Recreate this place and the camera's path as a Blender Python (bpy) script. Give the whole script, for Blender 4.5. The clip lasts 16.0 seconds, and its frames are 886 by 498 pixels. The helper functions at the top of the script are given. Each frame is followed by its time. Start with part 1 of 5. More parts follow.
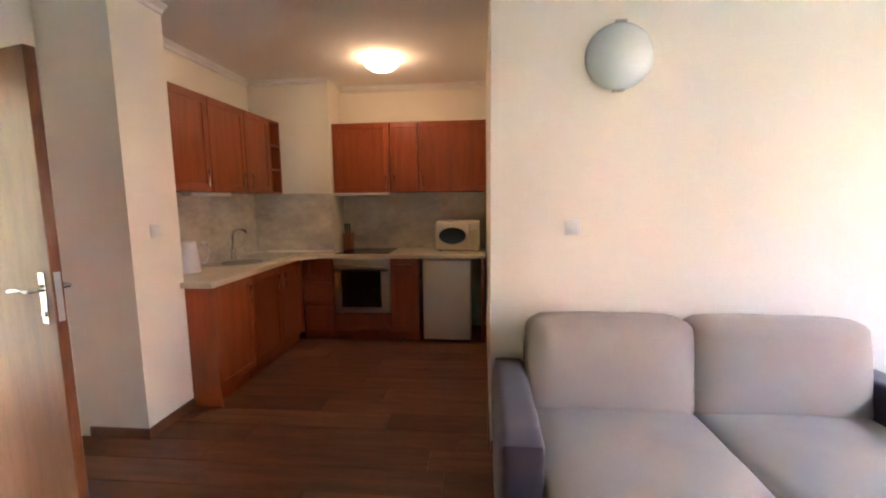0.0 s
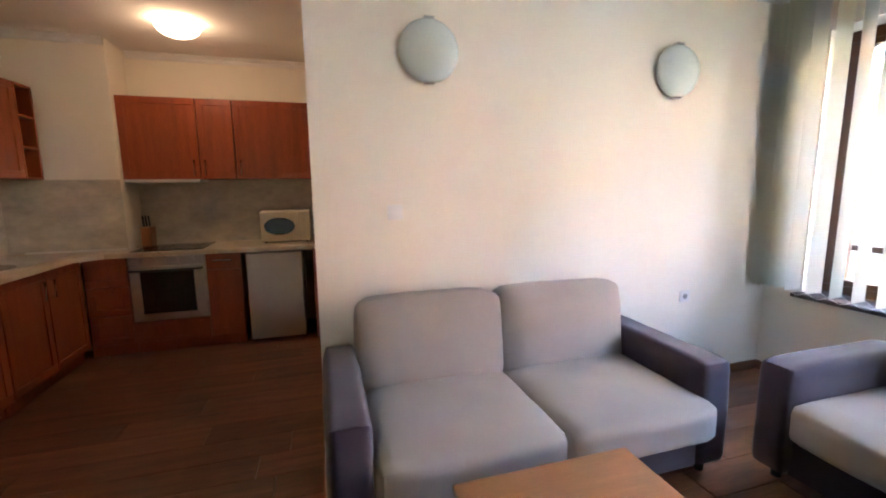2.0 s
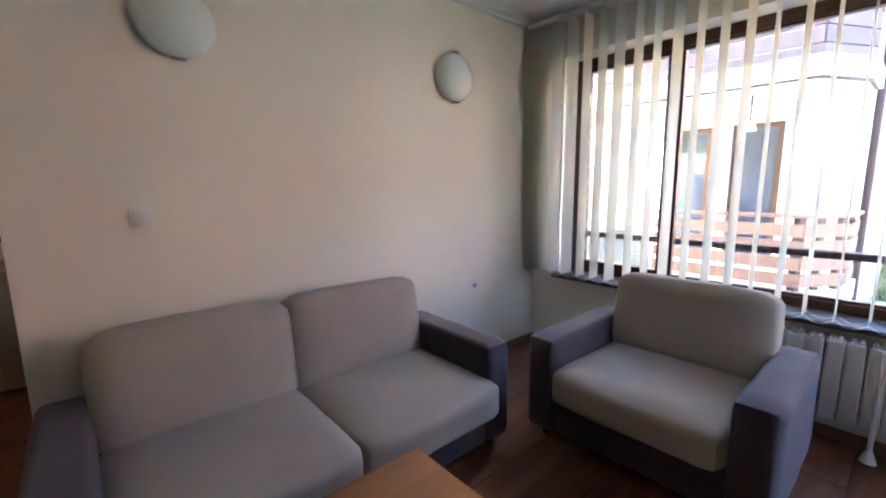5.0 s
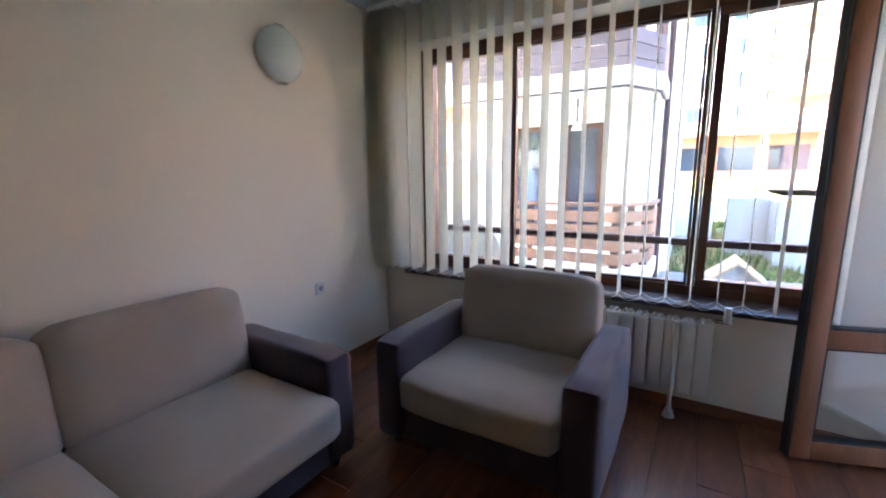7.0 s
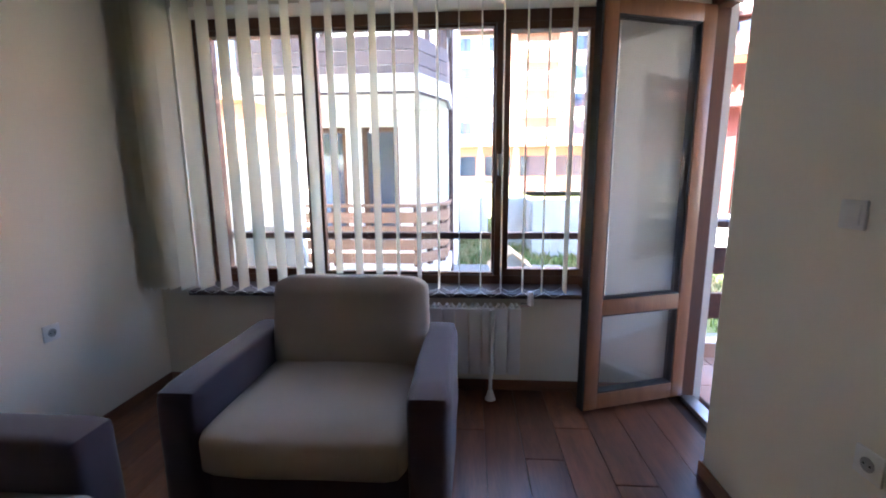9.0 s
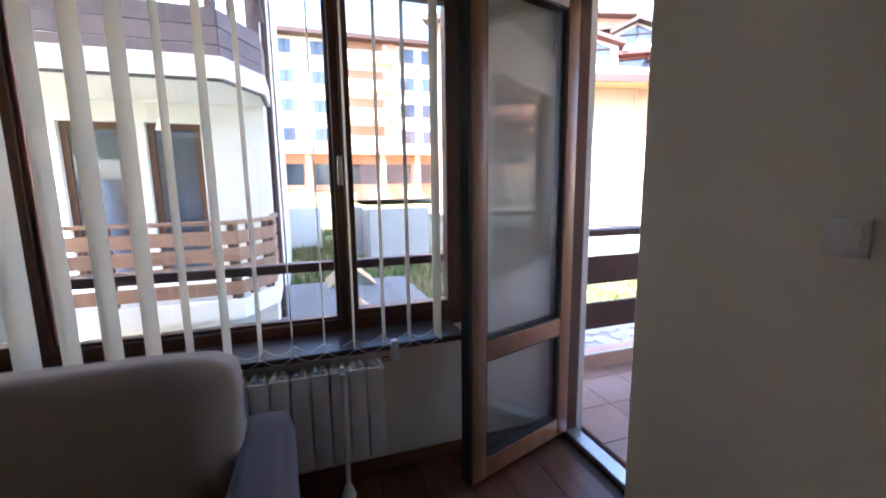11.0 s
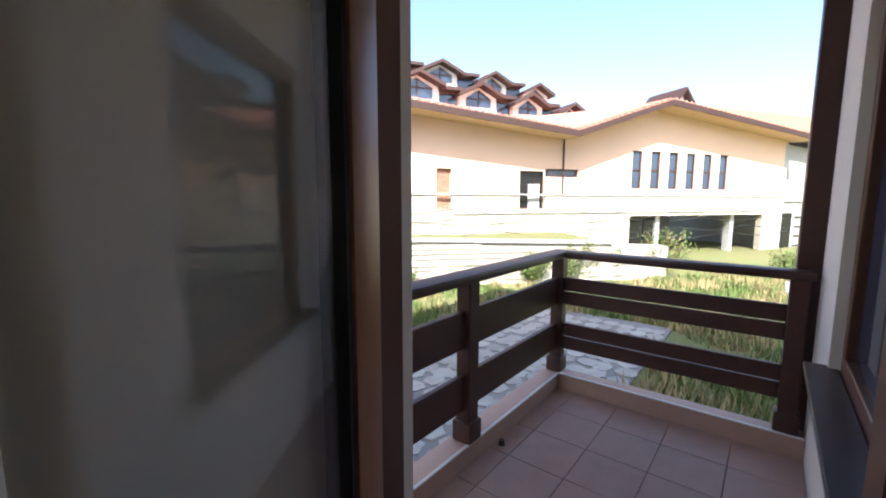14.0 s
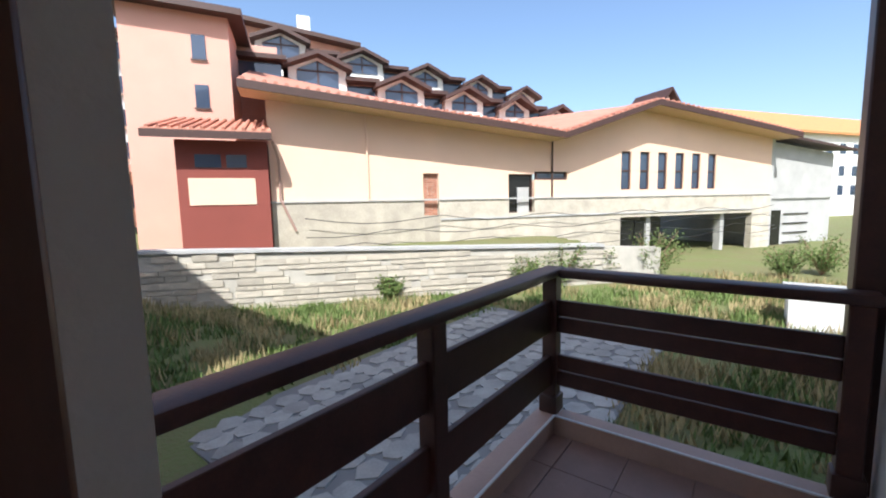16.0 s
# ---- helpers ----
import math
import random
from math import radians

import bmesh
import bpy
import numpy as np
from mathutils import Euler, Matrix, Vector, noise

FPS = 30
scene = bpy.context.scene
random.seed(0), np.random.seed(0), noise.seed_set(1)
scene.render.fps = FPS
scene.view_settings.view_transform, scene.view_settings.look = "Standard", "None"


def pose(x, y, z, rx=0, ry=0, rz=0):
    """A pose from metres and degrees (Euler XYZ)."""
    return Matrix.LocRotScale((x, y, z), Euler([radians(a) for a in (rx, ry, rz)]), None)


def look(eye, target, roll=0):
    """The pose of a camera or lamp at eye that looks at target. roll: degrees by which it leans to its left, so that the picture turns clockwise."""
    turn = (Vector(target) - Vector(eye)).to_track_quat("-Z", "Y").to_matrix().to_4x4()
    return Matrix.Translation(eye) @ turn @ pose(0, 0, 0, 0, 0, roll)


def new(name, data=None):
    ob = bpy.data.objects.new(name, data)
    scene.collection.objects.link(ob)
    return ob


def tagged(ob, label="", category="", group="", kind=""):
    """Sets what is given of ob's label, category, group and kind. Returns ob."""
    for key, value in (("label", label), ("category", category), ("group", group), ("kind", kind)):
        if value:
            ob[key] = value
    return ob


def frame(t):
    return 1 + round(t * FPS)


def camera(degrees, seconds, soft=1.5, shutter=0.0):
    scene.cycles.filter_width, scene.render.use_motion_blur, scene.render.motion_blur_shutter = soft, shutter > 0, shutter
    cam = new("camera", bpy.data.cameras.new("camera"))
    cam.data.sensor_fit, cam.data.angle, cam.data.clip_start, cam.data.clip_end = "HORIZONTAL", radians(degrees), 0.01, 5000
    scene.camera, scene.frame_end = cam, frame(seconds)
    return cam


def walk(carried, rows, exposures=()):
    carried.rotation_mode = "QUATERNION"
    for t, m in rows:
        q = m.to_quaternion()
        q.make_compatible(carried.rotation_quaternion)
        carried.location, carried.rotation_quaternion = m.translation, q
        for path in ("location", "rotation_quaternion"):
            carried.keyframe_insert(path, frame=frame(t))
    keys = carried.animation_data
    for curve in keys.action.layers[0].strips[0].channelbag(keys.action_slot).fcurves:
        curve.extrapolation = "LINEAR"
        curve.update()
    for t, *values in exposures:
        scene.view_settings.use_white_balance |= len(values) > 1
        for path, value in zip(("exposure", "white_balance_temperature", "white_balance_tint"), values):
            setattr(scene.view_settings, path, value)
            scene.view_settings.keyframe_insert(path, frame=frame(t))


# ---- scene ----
cam = camera(93.6, 16.0, soft=2.0)
PATH = [
    (0, (-0.144, 1.202, 1.437), (-0.329, 3.179, 1.202), -0.7),
    (0.5, (-0.13, 1.199, 1.428), (-0.151, 3.184, 1.178), -0.7),
    (1, (-0.114, 1.174, 1.422), (0.095, 3.144, 1.141), -0.3),
    (1.5, (-0.087, 1.179, 1.418), (0.297, 3.119, 1.124), -0.5),
    (2, (-0.059, 1.182, 1.414), (0.497, 3.081, 1.123), -0.7),
    (2.5, (-0.033, 1.186, 1.423), (0.655, 3.042, 1.134), -1.0),
    (3, (-0.004, 1.193, 1.424), (0.826, 2.989, 1.138), -0.1),
    (3.5, (0.024, 1.199, 1.42), (0.973, 2.939, 1.147), -0.7),
    (6, (0.254, 1.241, 1.409), (1.752, 2.521, 1.064), -0.1),
    (6.5, (0.327, 1.232, 1.394), (1.913, 2.399, 1.044), -0.4),
    (7, (0.397, 1.231, 1.408), (2.081, 2.252, 1.061), -0.6),
    (7.5, (0.452, 1.222, 1.408), (2.229, 2.067, 1.05), -0.5),
    (8, (0.49, 1.265, 1.394), (2.359, 1.891, 1.056), -0.1),
    (8.5, (0.516, 1.35, 1.419), (2.46, 1.686, 1.09), -0.2),
    (9, (0.565, 1.398, 1.368), (2.532, 1.529, 1.034), -0.4),
    (11.5, (1.496, 1.398, 1.387), (3.323, 0.635, 1.104), -0.2),
    (12, (1.723, 1.238, 1.402), (3.503, 0.368, 1.127), 0.9),
    (12.5, (1.956, 1.175, 1.411), (3.619, 0.108, 1.103), 1.7),
    (13, (2.231, 0.981, 1.41), (3.723, -0.319, 1.121), -0.0),
    (13.5, (2.382, 0.796, 1.417), (3.751, -0.639, 1.165), 0.2),
    (14, (2.508, 0.593, 1.435), (3.739, -0.964, 1.194), 0.2),
    (14.5, (2.584, 0.45, 1.437), (3.771, -1.141, 1.193), 0.0),
    (15, (2.649, 0.307, 1.44), (3.763, -1.341, 1.235), -1.0),
    (15.5, (2.698, 0.173, 1.44), (3.81, -1.476, 1.23), -1.2),
    (16, (2.732, 0.058, 1.461), (3.934, -1.526, 1.244), -1.2),
]
EXPOSURES = [(0.0, 6.3, 5700, 12), (1.5, 6.1, 5600, 12), (3.5, 5.5, 5500, 12), (6.0, 4.4, 5500, 13), (9.0, 4.05, 5500, 13), (12.0, 2.8, 5700, 13), (13.5, 1.9, 6000, 11), (14.5, 1.3, 6100, 10), (16.0, 0.7, 5900, 9)]
walk(cam, [(t, look(eye, target, roll)) for t, eye, target, roll in PATH], EXPOSURES)

world = bpy.data.worlds.new("daylight")
scene.world = world
world.use_nodes = True
sky = world.node_tree.nodes.new("ShaderNodeTexSky")
sky.sky_type, sky.sun_disc = 'NISHITA', False
SUN_FROM = Vector((-9.0, 14.0, 19.0)).normalized()
sky.sun_elevation = math.asin(SUN_FROM.z)
sky.sun_rotation = math.atan2(SUN_FROM.x, SUN_FROM.y)
sky.air_density, sky.dust_density = 1.0, 2.5
world.node_tree.links.new(sky.outputs[0], world.node_tree.nodes["Background"].inputs["Color"])
world.node_tree.nodes["Background"].inputs["Strength"].default_value = 0.15
sun = new("sun", bpy.data.lights.new("sun", "SUN"))
sun.data.energy, sun.data.angle, sun.data.color = 5.0, radians(0.5), (1.0, 0.95, 0.87)
sun.matrix_basis = look((0, 0, 20), Vector((0, 0, 20)) - SUN_FROM)
klight = new("kitchen_lamp_light", bpy.data.lights.new("kitchen_lamp_light", "POINT"))
klight.data.energy, klight.data.color, klight.data.shadow_soft_size = 0.08, (1.0, 0.60, 0.34), 0.09
klight.matrix_basis = pose(-1.02, 4.96, 2.45)


def bm_box(x0, y0, z0, x1, y1, z1, bevel=0.0, seg=1, bm=None):
    """A box between two corners, its edges rounded by bevel, added to bm."""
    tmp = bmesh.new()
    bmesh.ops.create_cube(tmp, size=1.0)
    for v in tmp.verts:
        v.co = Vector((x0 + (v.co.x + .5) * (x1 - x0), y0 + (v.co.y + .5) * (y1 - y0), z0 + (v.co.z + .5) * (z1 - z0)))
    if bevel:
        bmesh.ops.bevel(tmp, geom=tmp.edges[:], offset=bevel, segments=seg, profile=0.5, affect='EDGES')
    if bm is None:
        return tmp
    return merge(bm, tmp)


def merge(bm, other, m=None):
    me = bpy.data.meshes.new("tmp")
    if m is not None:
        other.transform(m)
    other.to_mesh(me)
    other.free()
    bm.from_mesh(me)
    bpy.data.meshes.remove(me)
    return bm


def bm_cyl(p, q, r, r2=None, n=16, bm=None):
    """A rod from p to q."""
    tmp = bmesh.new()
    p, q = Vector(p), Vector(q)
    bmesh.ops.create_cone(tmp, cap_ends=True, segments=n, radius1=r, radius2=r if r2 is None else r2, depth=(q - p).length)
    tmp.transform(Matrix.Translation((p + q) / 2) @ (q - p).to_track_quat("Z", "Y").to_matrix().to_4x4())
    return tmp if bm is None else merge(bm, tmp)


def bm_tube(points, r, n=8, bm=None):
    """A bent rod through points."""
    out = bmesh.new() if bm is None else bm
    pts = [Vector(p) for p in points]
    rings = []
    for i, p in enumerate(pts):
        d = (pts[min(i + 1, len(pts) - 1)] - pts[max(i - 1, 0)]).normalized()
        rot = d.to_track_quat("Z", "Y").to_matrix()
        rings.append([out.verts.new(p + rot @ Vector((r * math.cos(a), r * math.sin(a), 0))) for a in [2 * math.pi * k / n for k in range(n)]])
    for a, b in zip(rings, rings[1:]):
        for k in range(n):
            out.faces.new((a[k], a[(k + 1) % n], b[(k + 1) % n], b[k]))
    out.faces.new(rings[0][::-1])
    out.faces.new(rings[-1])
    return out


def bm_prism(poly, z0, z1, bm=None):
    """An upright prism over a polygon in plan."""
    out = bmesh.new() if bm is None else bm
    lo = [out.verts.new((x, y, z0)) for x, y in poly]
    hi = [out.verts.new((x, y, z1)) for x, y in poly]
    n = len(poly)
    for i in range(n):
        out.faces.new((lo[i], lo[(i + 1) % n], hi[(i + 1) % n], hi[i]))
    out.faces.new(lo[::-1])
    out.faces.new(hi)
    bmesh.ops.recalc_face_normals(out, faces=out.faces[:])
    return out


def cushion(x0, y0, z0, x1, y1, z1, r=0.06, puff=0.02):
    """A stuffed block with round edges and slightly domed faces."""
    bm = bm_box(x0, y0, z0, x1, y1, z1)
    bmesh.ops.subdivide_edges(bm, edges=bm.edges[:], cuts=11, use_grid_fill=True)
    c = Vector(((x0 + x1) / 2, (y0 + y1) / 2, (z0 + z1) / 2))
    h = Vector((x1 - x0, y1 - y0, z1 - z0)) / 2
    for v in bm.verts:
        d = v.co - c
        inner = Vector([max(-(h[i] - r), min(h[i] - r, d[i])) for i in range(3)])
        off = d - inner
        if off.length > 1e-6:
            off = off.normalized() * r
        u = [d[i] / h[i] for i in range(3)]
        big = max(range(3), key=lambda i: abs(u[i]))
        o = [i for i in range(3) if i != big]
        bulge = puff * (1 - u[o[0]] ** 4) * (1 - u[o[1]] ** 4)
        p = inner + off
        p[big] += math.copysign(bulge, u[big])
        w = noise.noise(v.co * 5.0) * 0.006
        v.co = c + p + off.normalized() * w if off.length > 1e-6 else c + p
    return bm


def flat(bm, mat, smooth=False, name="mesh"):
    me = bpy.data.meshes.new(name)
    bm.to_mesh(me)
    bm.free()
    me.materials.append(mat)
    if smooth:
        me.polygons.foreach_set("use_smooth", [True] * len(me.polygons))
        me.set_sharp_from_angle(angle=radians(38))
    return me


def part(name, bm, mat, parent=None, label="", smooth=True):
    """One mesh object under a thing or a part."""
    ob = new(name, flat(bm, mat, smooth, name))
    if parent is not None:
        ob.parent = parent
        if parent.parent is None:
            ob.matrix_parent_inverse = parent.matrix_basis.inverted()
    if label:
        ob["label"] = label
    return ob


def thing(name, x, y, z, label, category, group="", kind=""):
    """An Empty at the base of a thing."""
    ob = new(name)
    ob.empty_display_size = 0.1
    ob.matrix_basis = Matrix.Translation((x, y, z))
    return tagged(ob, label, category, group, kind)


def solid(name, bm, mat, label, category="", kind="structure", smooth=False):
    ob = part(name, bm, mat, None, "", smooth)
    return tagged(ob, label, category or name.split("_")[0], "", kind)


def wall_with_holes(axis, at, depth, u0, u1, z0, z1, holes):
    """A wall slab along x or y with rectangular openings (u0, u1, z0, z1) through it; at and at + depth are its two faces."""
    bm = bmesh.new()
    us = sorted({u0, u1, *[h[0] for h in holes], *[h[1] for h in holes]})
    for a, b in zip(us, us[1:]):
        cuts = sorted((h[2], h[3]) for h in holes if h[0] <= a + 1e-6 and h[1] >= b - 1e-6)
        z = z0
        for lo, hi in cuts + [(z1, z1)]:
            if lo > z + 1e-6:
                if axis == "x":
                    bm_box(a, at, z, b, at + depth, lo, bm=bm)
                else:
                    bm_box(at, a, z, at + depth, b, lo, bm=bm)
            z = max(z, hi)
    bmesh.ops.remove_doubles(bm, verts=bm.verts[:], dist=1e-5)
    seen = {}
    for f in bm.faces[:]:
        key = tuple(round(c, 4) for c in f.calc_center_median())
        seen.setdefault(key, []).append(f)
    dead = [f for fs in seen.values() if len(fs) > 1 for f in fs]
    bmesh.ops.delete(bm, geom=dead, context='FACES_ONLY')
    return bm


def material(name, base, rough=0.6, metal=0.0, var=0.12, scale=6.0, fine=60.0, bump=0.15, stretch=(1, 1, 1), dark=None, per_object=0.0, spec=0.5, bump_dist=0.004, sheen=0.0):
    """A surface with two scales of variation in colour and a fine relief."""
    m = bpy.data.materials.new(name)
    m.use_nodes = True
    nt = m.node_tree
    n, l = nt.nodes, nt.links
    b = n["Principled BSDF"]
    b.inputs["Roughness"].default_value, b.inputs["Metallic"].default_value = rough, metal
    b.inputs["Specular IOR Level"].default_value = spec
    b.inputs["Sheen Weight"].default_value = sheen
    co = n.new("ShaderNodeTexCoord")
    mp = n.new("ShaderNodeMapping")
    mp.inputs["Scale"].default_value = stretch
    l.new(co.outputs["Object"], mp.inputs["Vector"])
    vec = mp.outputs["Vector"]
    if per_object:
        info = n.new("ShaderNodeObjectInfo")
        mul = n.new("ShaderNodeMath")
        mul.operation = "MULTIPLY"
        mul.inputs[1].default_value = 37.0
        l.new(info.outputs["Random"], mul.inputs[0])
        add = n.new("ShaderNodeVectorMath")
        l.new(vec, add.inputs[0])
        l.new(mul.outputs[0], add.inputs[1])
        vec = add.outputs[0]
    big, small = n.new("ShaderNodeTexNoise"), n.new("ShaderNodeTexNoise")
    for node, s, d in ((big, scale, 3.0), (small, fine, 5.0)):
        node.inputs["Scale"].default_value, node.inputs["Detail"].default_value = s, d
        l.new(vec, node.inputs["Vector"])
    mix = n.new("ShaderNodeMath")
    mix.operation = "MULTIPLY_ADD"
    l.new(big.outputs["Fac"], mix.inputs[0])
    mix.inputs[1].default_value = 0.6
    half = n.new("ShaderNodeMath")
    half.operation = "MULTIPLY"
    half.inputs[1].default_value = 0.4
    l.new(small.outputs["Fac"], half.inputs[0])
    l.new(half.outputs[0], mix.inputs[2])
    ramp = n.new("ShaderNodeValToRGB")
    lo = dark or [c * (1 - var) for c in base]
    hi = [min(1, c * (1 + var * 0.6)) for c in base]
    ramp.color_ramp.elements[0].position, ramp.color_ramp.elements[1].position = 0.3, 0.7
    ramp.color_ramp.elements[0].color, ramp.color_ramp.elements[1].color = (*lo, 1), (*hi, 1)
    l.new(mix.outputs[0], ramp.inputs["Fac"])
    out = ramp.outputs["Color"]
    if per_object:
        hsv = n.new("ShaderNodeHueSaturation")
        mr = n.new("ShaderNodeMapRange")
        mr.inputs["To Min"].default_value, mr.inputs["To Max"].default_value = 1 - per_object, 1 + per_object
        l.new(info.outputs["Random"], mr.inputs["Value"])
        l.new(mr.outputs["Result"], hsv.inputs["Value"])
        l.new(out, hsv.inputs["Color"])
        out = hsv.outputs["Color"]
    l.new(out, b.inputs["Base Color"])
    if bump:
        bp = n.new("ShaderNodeBump")
        bp.inputs["Strength"].default_value, bp.inputs["Distance"].default_value = bump, bump_dist
        l.new(small.outputs["Fac"], bp.inputs["Height"])
        l.new(bp.outputs["Normal"], b.inputs["Normal"])
    return m


def glass(name, tint=(0.97, 0.98, 0.975), rough=0.0):
    """Clear sheet glass: passes light straight, reflects by its gloss."""
    m = bpy.data.materials.new(name)
    m.use_nodes = True
    n, l = m.node_tree.nodes, m.node_tree.links
    n.remove(n["Principled BSDF"])
    t, g, mix, fr = n.new("ShaderNodeBsdfTransparent"), n.new("ShaderNodeBsdfGlossy"), n.new("ShaderNodeMixShader"), n.new("ShaderNodeLayerWeight")
    t.inputs["Color"].default_value = (*tint, 1)
    g.inputs["Roughness"].default_value = rough
    pw, ad = n.new("ShaderNodeMath"), n.new("ShaderNodeMath")
    pw.operation, ad.operation = "POWER", "MULTIPLY_ADD"
    pw.inputs[1].default_value, ad.inputs[1].default_value, ad.inputs[2].default_value = 4.0, 0.9, 0.045
    l.new(fr.outputs["Facing"], pw.inputs[0])
    l.new(pw.outputs[0], ad.inputs[0])
    l.new(ad.outputs[0], mix.inputs["Fac"])
    l.new(t.outputs[0], mix.inputs[1])
    l.new(g.outputs[0], mix.inputs[2])
    l.new(mix.outputs[0], n["Material Output"].inputs["Surface"])
    return m


def glow(name, color, strength):
    m = bpy.data.materials.new(name)
    m.use_nodes = True
    b = m.node_tree.nodes["Principled BSDF"]
    b.inputs["Base Color"].default_value = (0.9, 0.88, 0.82, 1)
    b.inputs["Emission Color"].default_value, b.inputs["Emission Strength"].default_value = (*color, 1), strength
    return m


WALL = material("wall_paint", (0.84, 0.785, 0.67), 0.85, var=0.03, scale=1.2, fine=180, bump=0.25, bump_dist=0.001)
CEIL = material("ceiling_paint", (0.85, 0.83, 0.79), 0.9, var=0.02, scale=1.5, fine=150, bump=0.15, bump_dist=0.001)
TRIM_WHITE = material("white_trim", (0.8, 0.79, 0.76), 0.7, var=0.03, bump=0.05)
PLANK = material("laminate_plank", (0.21, 0.08, 0.038), 0.32, var=0.3, scale=2.0, fine=14, stretch=(0.9, 9, 1), dark=(0.10, 0.04, 0.02), per_object=0.22, bump=0.08, bump_dist=0.001)
JOINT = material("floor_joint", (0.05, 0.025, 0.015), 0.7, var=0.2)
BASEB = material("baseboard_wood", (0.22, 0.10, 0.045), 0.45, var=0.3, scale=3, fine=40, stretch=(1, 1, 6))
CHERRY = material("cherry_veneer", (0.29, 0.062, 0.017), 0.33, var=0.3, scale=2.5, fine=22, stretch=(7, 7, 0.8), dark=(0.19, 0.042, 0.012), per_object=0.08, bump=0.06, bump_dist=0.001)
DOORWOOD = material("door_veneer", (0.23, 0.085, 0.03), 0.38, var=0.3, scale=2.5, fine=22, stretch=(7, 7, 0.8), dark=(0.15, 0.05, 0.018), bump=0.06, bump_dist=0.001)
WORKTOP = material("worktop_laminate", (0.66, 0.58, 0.45), 0.35, var=0.15, scale=6, fine=80, bump=0.02)
SPLASH = material("marbled_splashback", (0.58, 0.52, 0.42), 0.3, var=0.35, scale=3.5, fine=11, stretch=(1, 1, 1.7), bump=0.02)
STEEL = material("brushed_steel", (0.62, 0.61, 0.59), 0.3, metal=1.0, var=0.06, stretch=(1, 12, 1), bump=0.03)
CHROME = material("satin_chrome", (0.7, 0.7, 0.7), 0.18, metal=1.0, var=0.03, bump=0.0)
BLACK = material("black_glass", (0.012, 0.012, 0.013), 0.12, var=0.1, bump=0.0)
BLACKPL = material("black_rubber", (0.02, 0.02, 0.022), 0.6, var=0.2)
WHITEPL = material("white_plastic", (0.78, 0.77, 0.74), 0.4, var=0.03, bump=0.02)
SILVER = material("silver_enamel", (0.55, 0.52, 0.49), 0.4, metal=0.3, var=0.04, bump=0.03)
CREAM = material("cream_upholstery", (0.39, 0.325, 0.27), 0.95, var=0.10, scale=4, fine=420, bump=0.6, bump_dist=0.0015, sheen=0.15)
PLUM = material("plum_upholstery", (0.055, 0.034, 0.045), 0.9, var=0.2, scale=4, fine=350, bump=0.6, bump_dist=0.0015, sheen=0.3)
TABLE = material("beech_table", (0.36, 0.15, 0.045), 0.35, var=0.2, scale=3, fine=25, stretch=(1, 8, 1), bump=0.05, bump_dist=0.001)
FRAME = material("window_wood", (0.105, 0.042, 0.02), 0.4, var=0.25, scale=3, fine=25, stretch=(6, 6, 0.8), bump=0.06, bump_dist=0.001)
LEAFW = material("door_leaf_wood", (0.26, 0.115, 0.05), 0.38, var=0.25, scale=3, fine=25, stretch=(6, 6, 0.8), bump=0.06, bump_dist=0.001)
SILLM = material("sill_laminate", (0.05, 0.03, 0.026), 0.35, var=0.2, scale=5, fine=40, bump=0.03)
BLIND = material("blind_fabric", (0.82, 0.80, 0.73), 0.85, var=0.05, scale=3, fine=300, bump=0.3, bump_dist=0.0006)
def see_through(mat, amount):
    """Let a thin fabric pass diffuse light."""
    n, l = mat.node_tree.nodes, mat.node_tree.links
    tr, mix = n.new("ShaderNodeBsdfTranslucent"), n.new("ShaderNodeMixShader")
    tr.inputs["Color"].default_value = (0.84, 0.82, 0.72, 1)
    mix.inputs["Fac"].default_value = amount
    l.new(n["Principled BSDF"].outputs[0], mix.inputs[1])
    l.new(tr.outputs[0], mix.inputs[2])
    l.new(mix.outputs[0], n["Material Output"].inputs["Surface"])
see_through(BLIND, 0.72)
ENAMEL = material("radiator_enamel", (0.78, 0.78, 0.76), 0.3, var=0.03, bump=0.02)
SHADE = material("frosted_glass_shade", (0.62, 0.68, 0.65), 0.25, var=0.04, bump=0.0)
GLASS = glass("window_glass")
OVENGLASS = material("oven_glass", (0.008, 0.008, 0.008), 0.08, var=0.1, bump=0)
KLAMP = glow("lamp_glass_lit", (1.0, 0.66, 0.32), 0.22)
RAILW = material("stained_rail_wood", (0.06, 0.022, 0.014), 0.45, var=0.35, scale=4, fine=30, stretch=(3, 3, 3), bump=0.15, per_object=0.12)
TILE = material("terracotta_tile", (0.38, 0.245, 0.20), 0.45, var=0.12, scale=8, fine=70, bump=0.06, per_object=0.03)
GROUT = material("tile_grout", (0.35, 0.23, 0.19), 0.9, var=0.2)
RENDER_W = material("white_render", (0.78, 0.77, 0.73), 0.9, var=0.06, scale=0.8, fine=60, bump=0.4, bump_dist=0.003)
PEACH = material("peach_render", (0.74, 0.51, 0.375), 0.9, var=0.06, scale=0.5, fine=40, bump=0.3, bump_dist=0.003)
PINK = material("pink_render", (0.62, 0.34, 0.265), 0.9, var=0.08, scale=0.5, fine=40, bump=0.3, bump_dist=0.003)
MAROON = material("maroon_render", (0.22, 0.055, 0.04), 0.85, var=0.1, scale=0.6, fine=40, bump=0.2)
ROOFRED = material("red_roof_tile", (0.50, 0.22, 0.15), 0.7, var=0.25, scale=1.5, fine=25, bump=0.3)
ROOFORANGE = material("orange_roof_tile", (0.62, 0.24, 0.09), 0.7, var=0.2, scale=1.5, fine=25, bump=0.3)
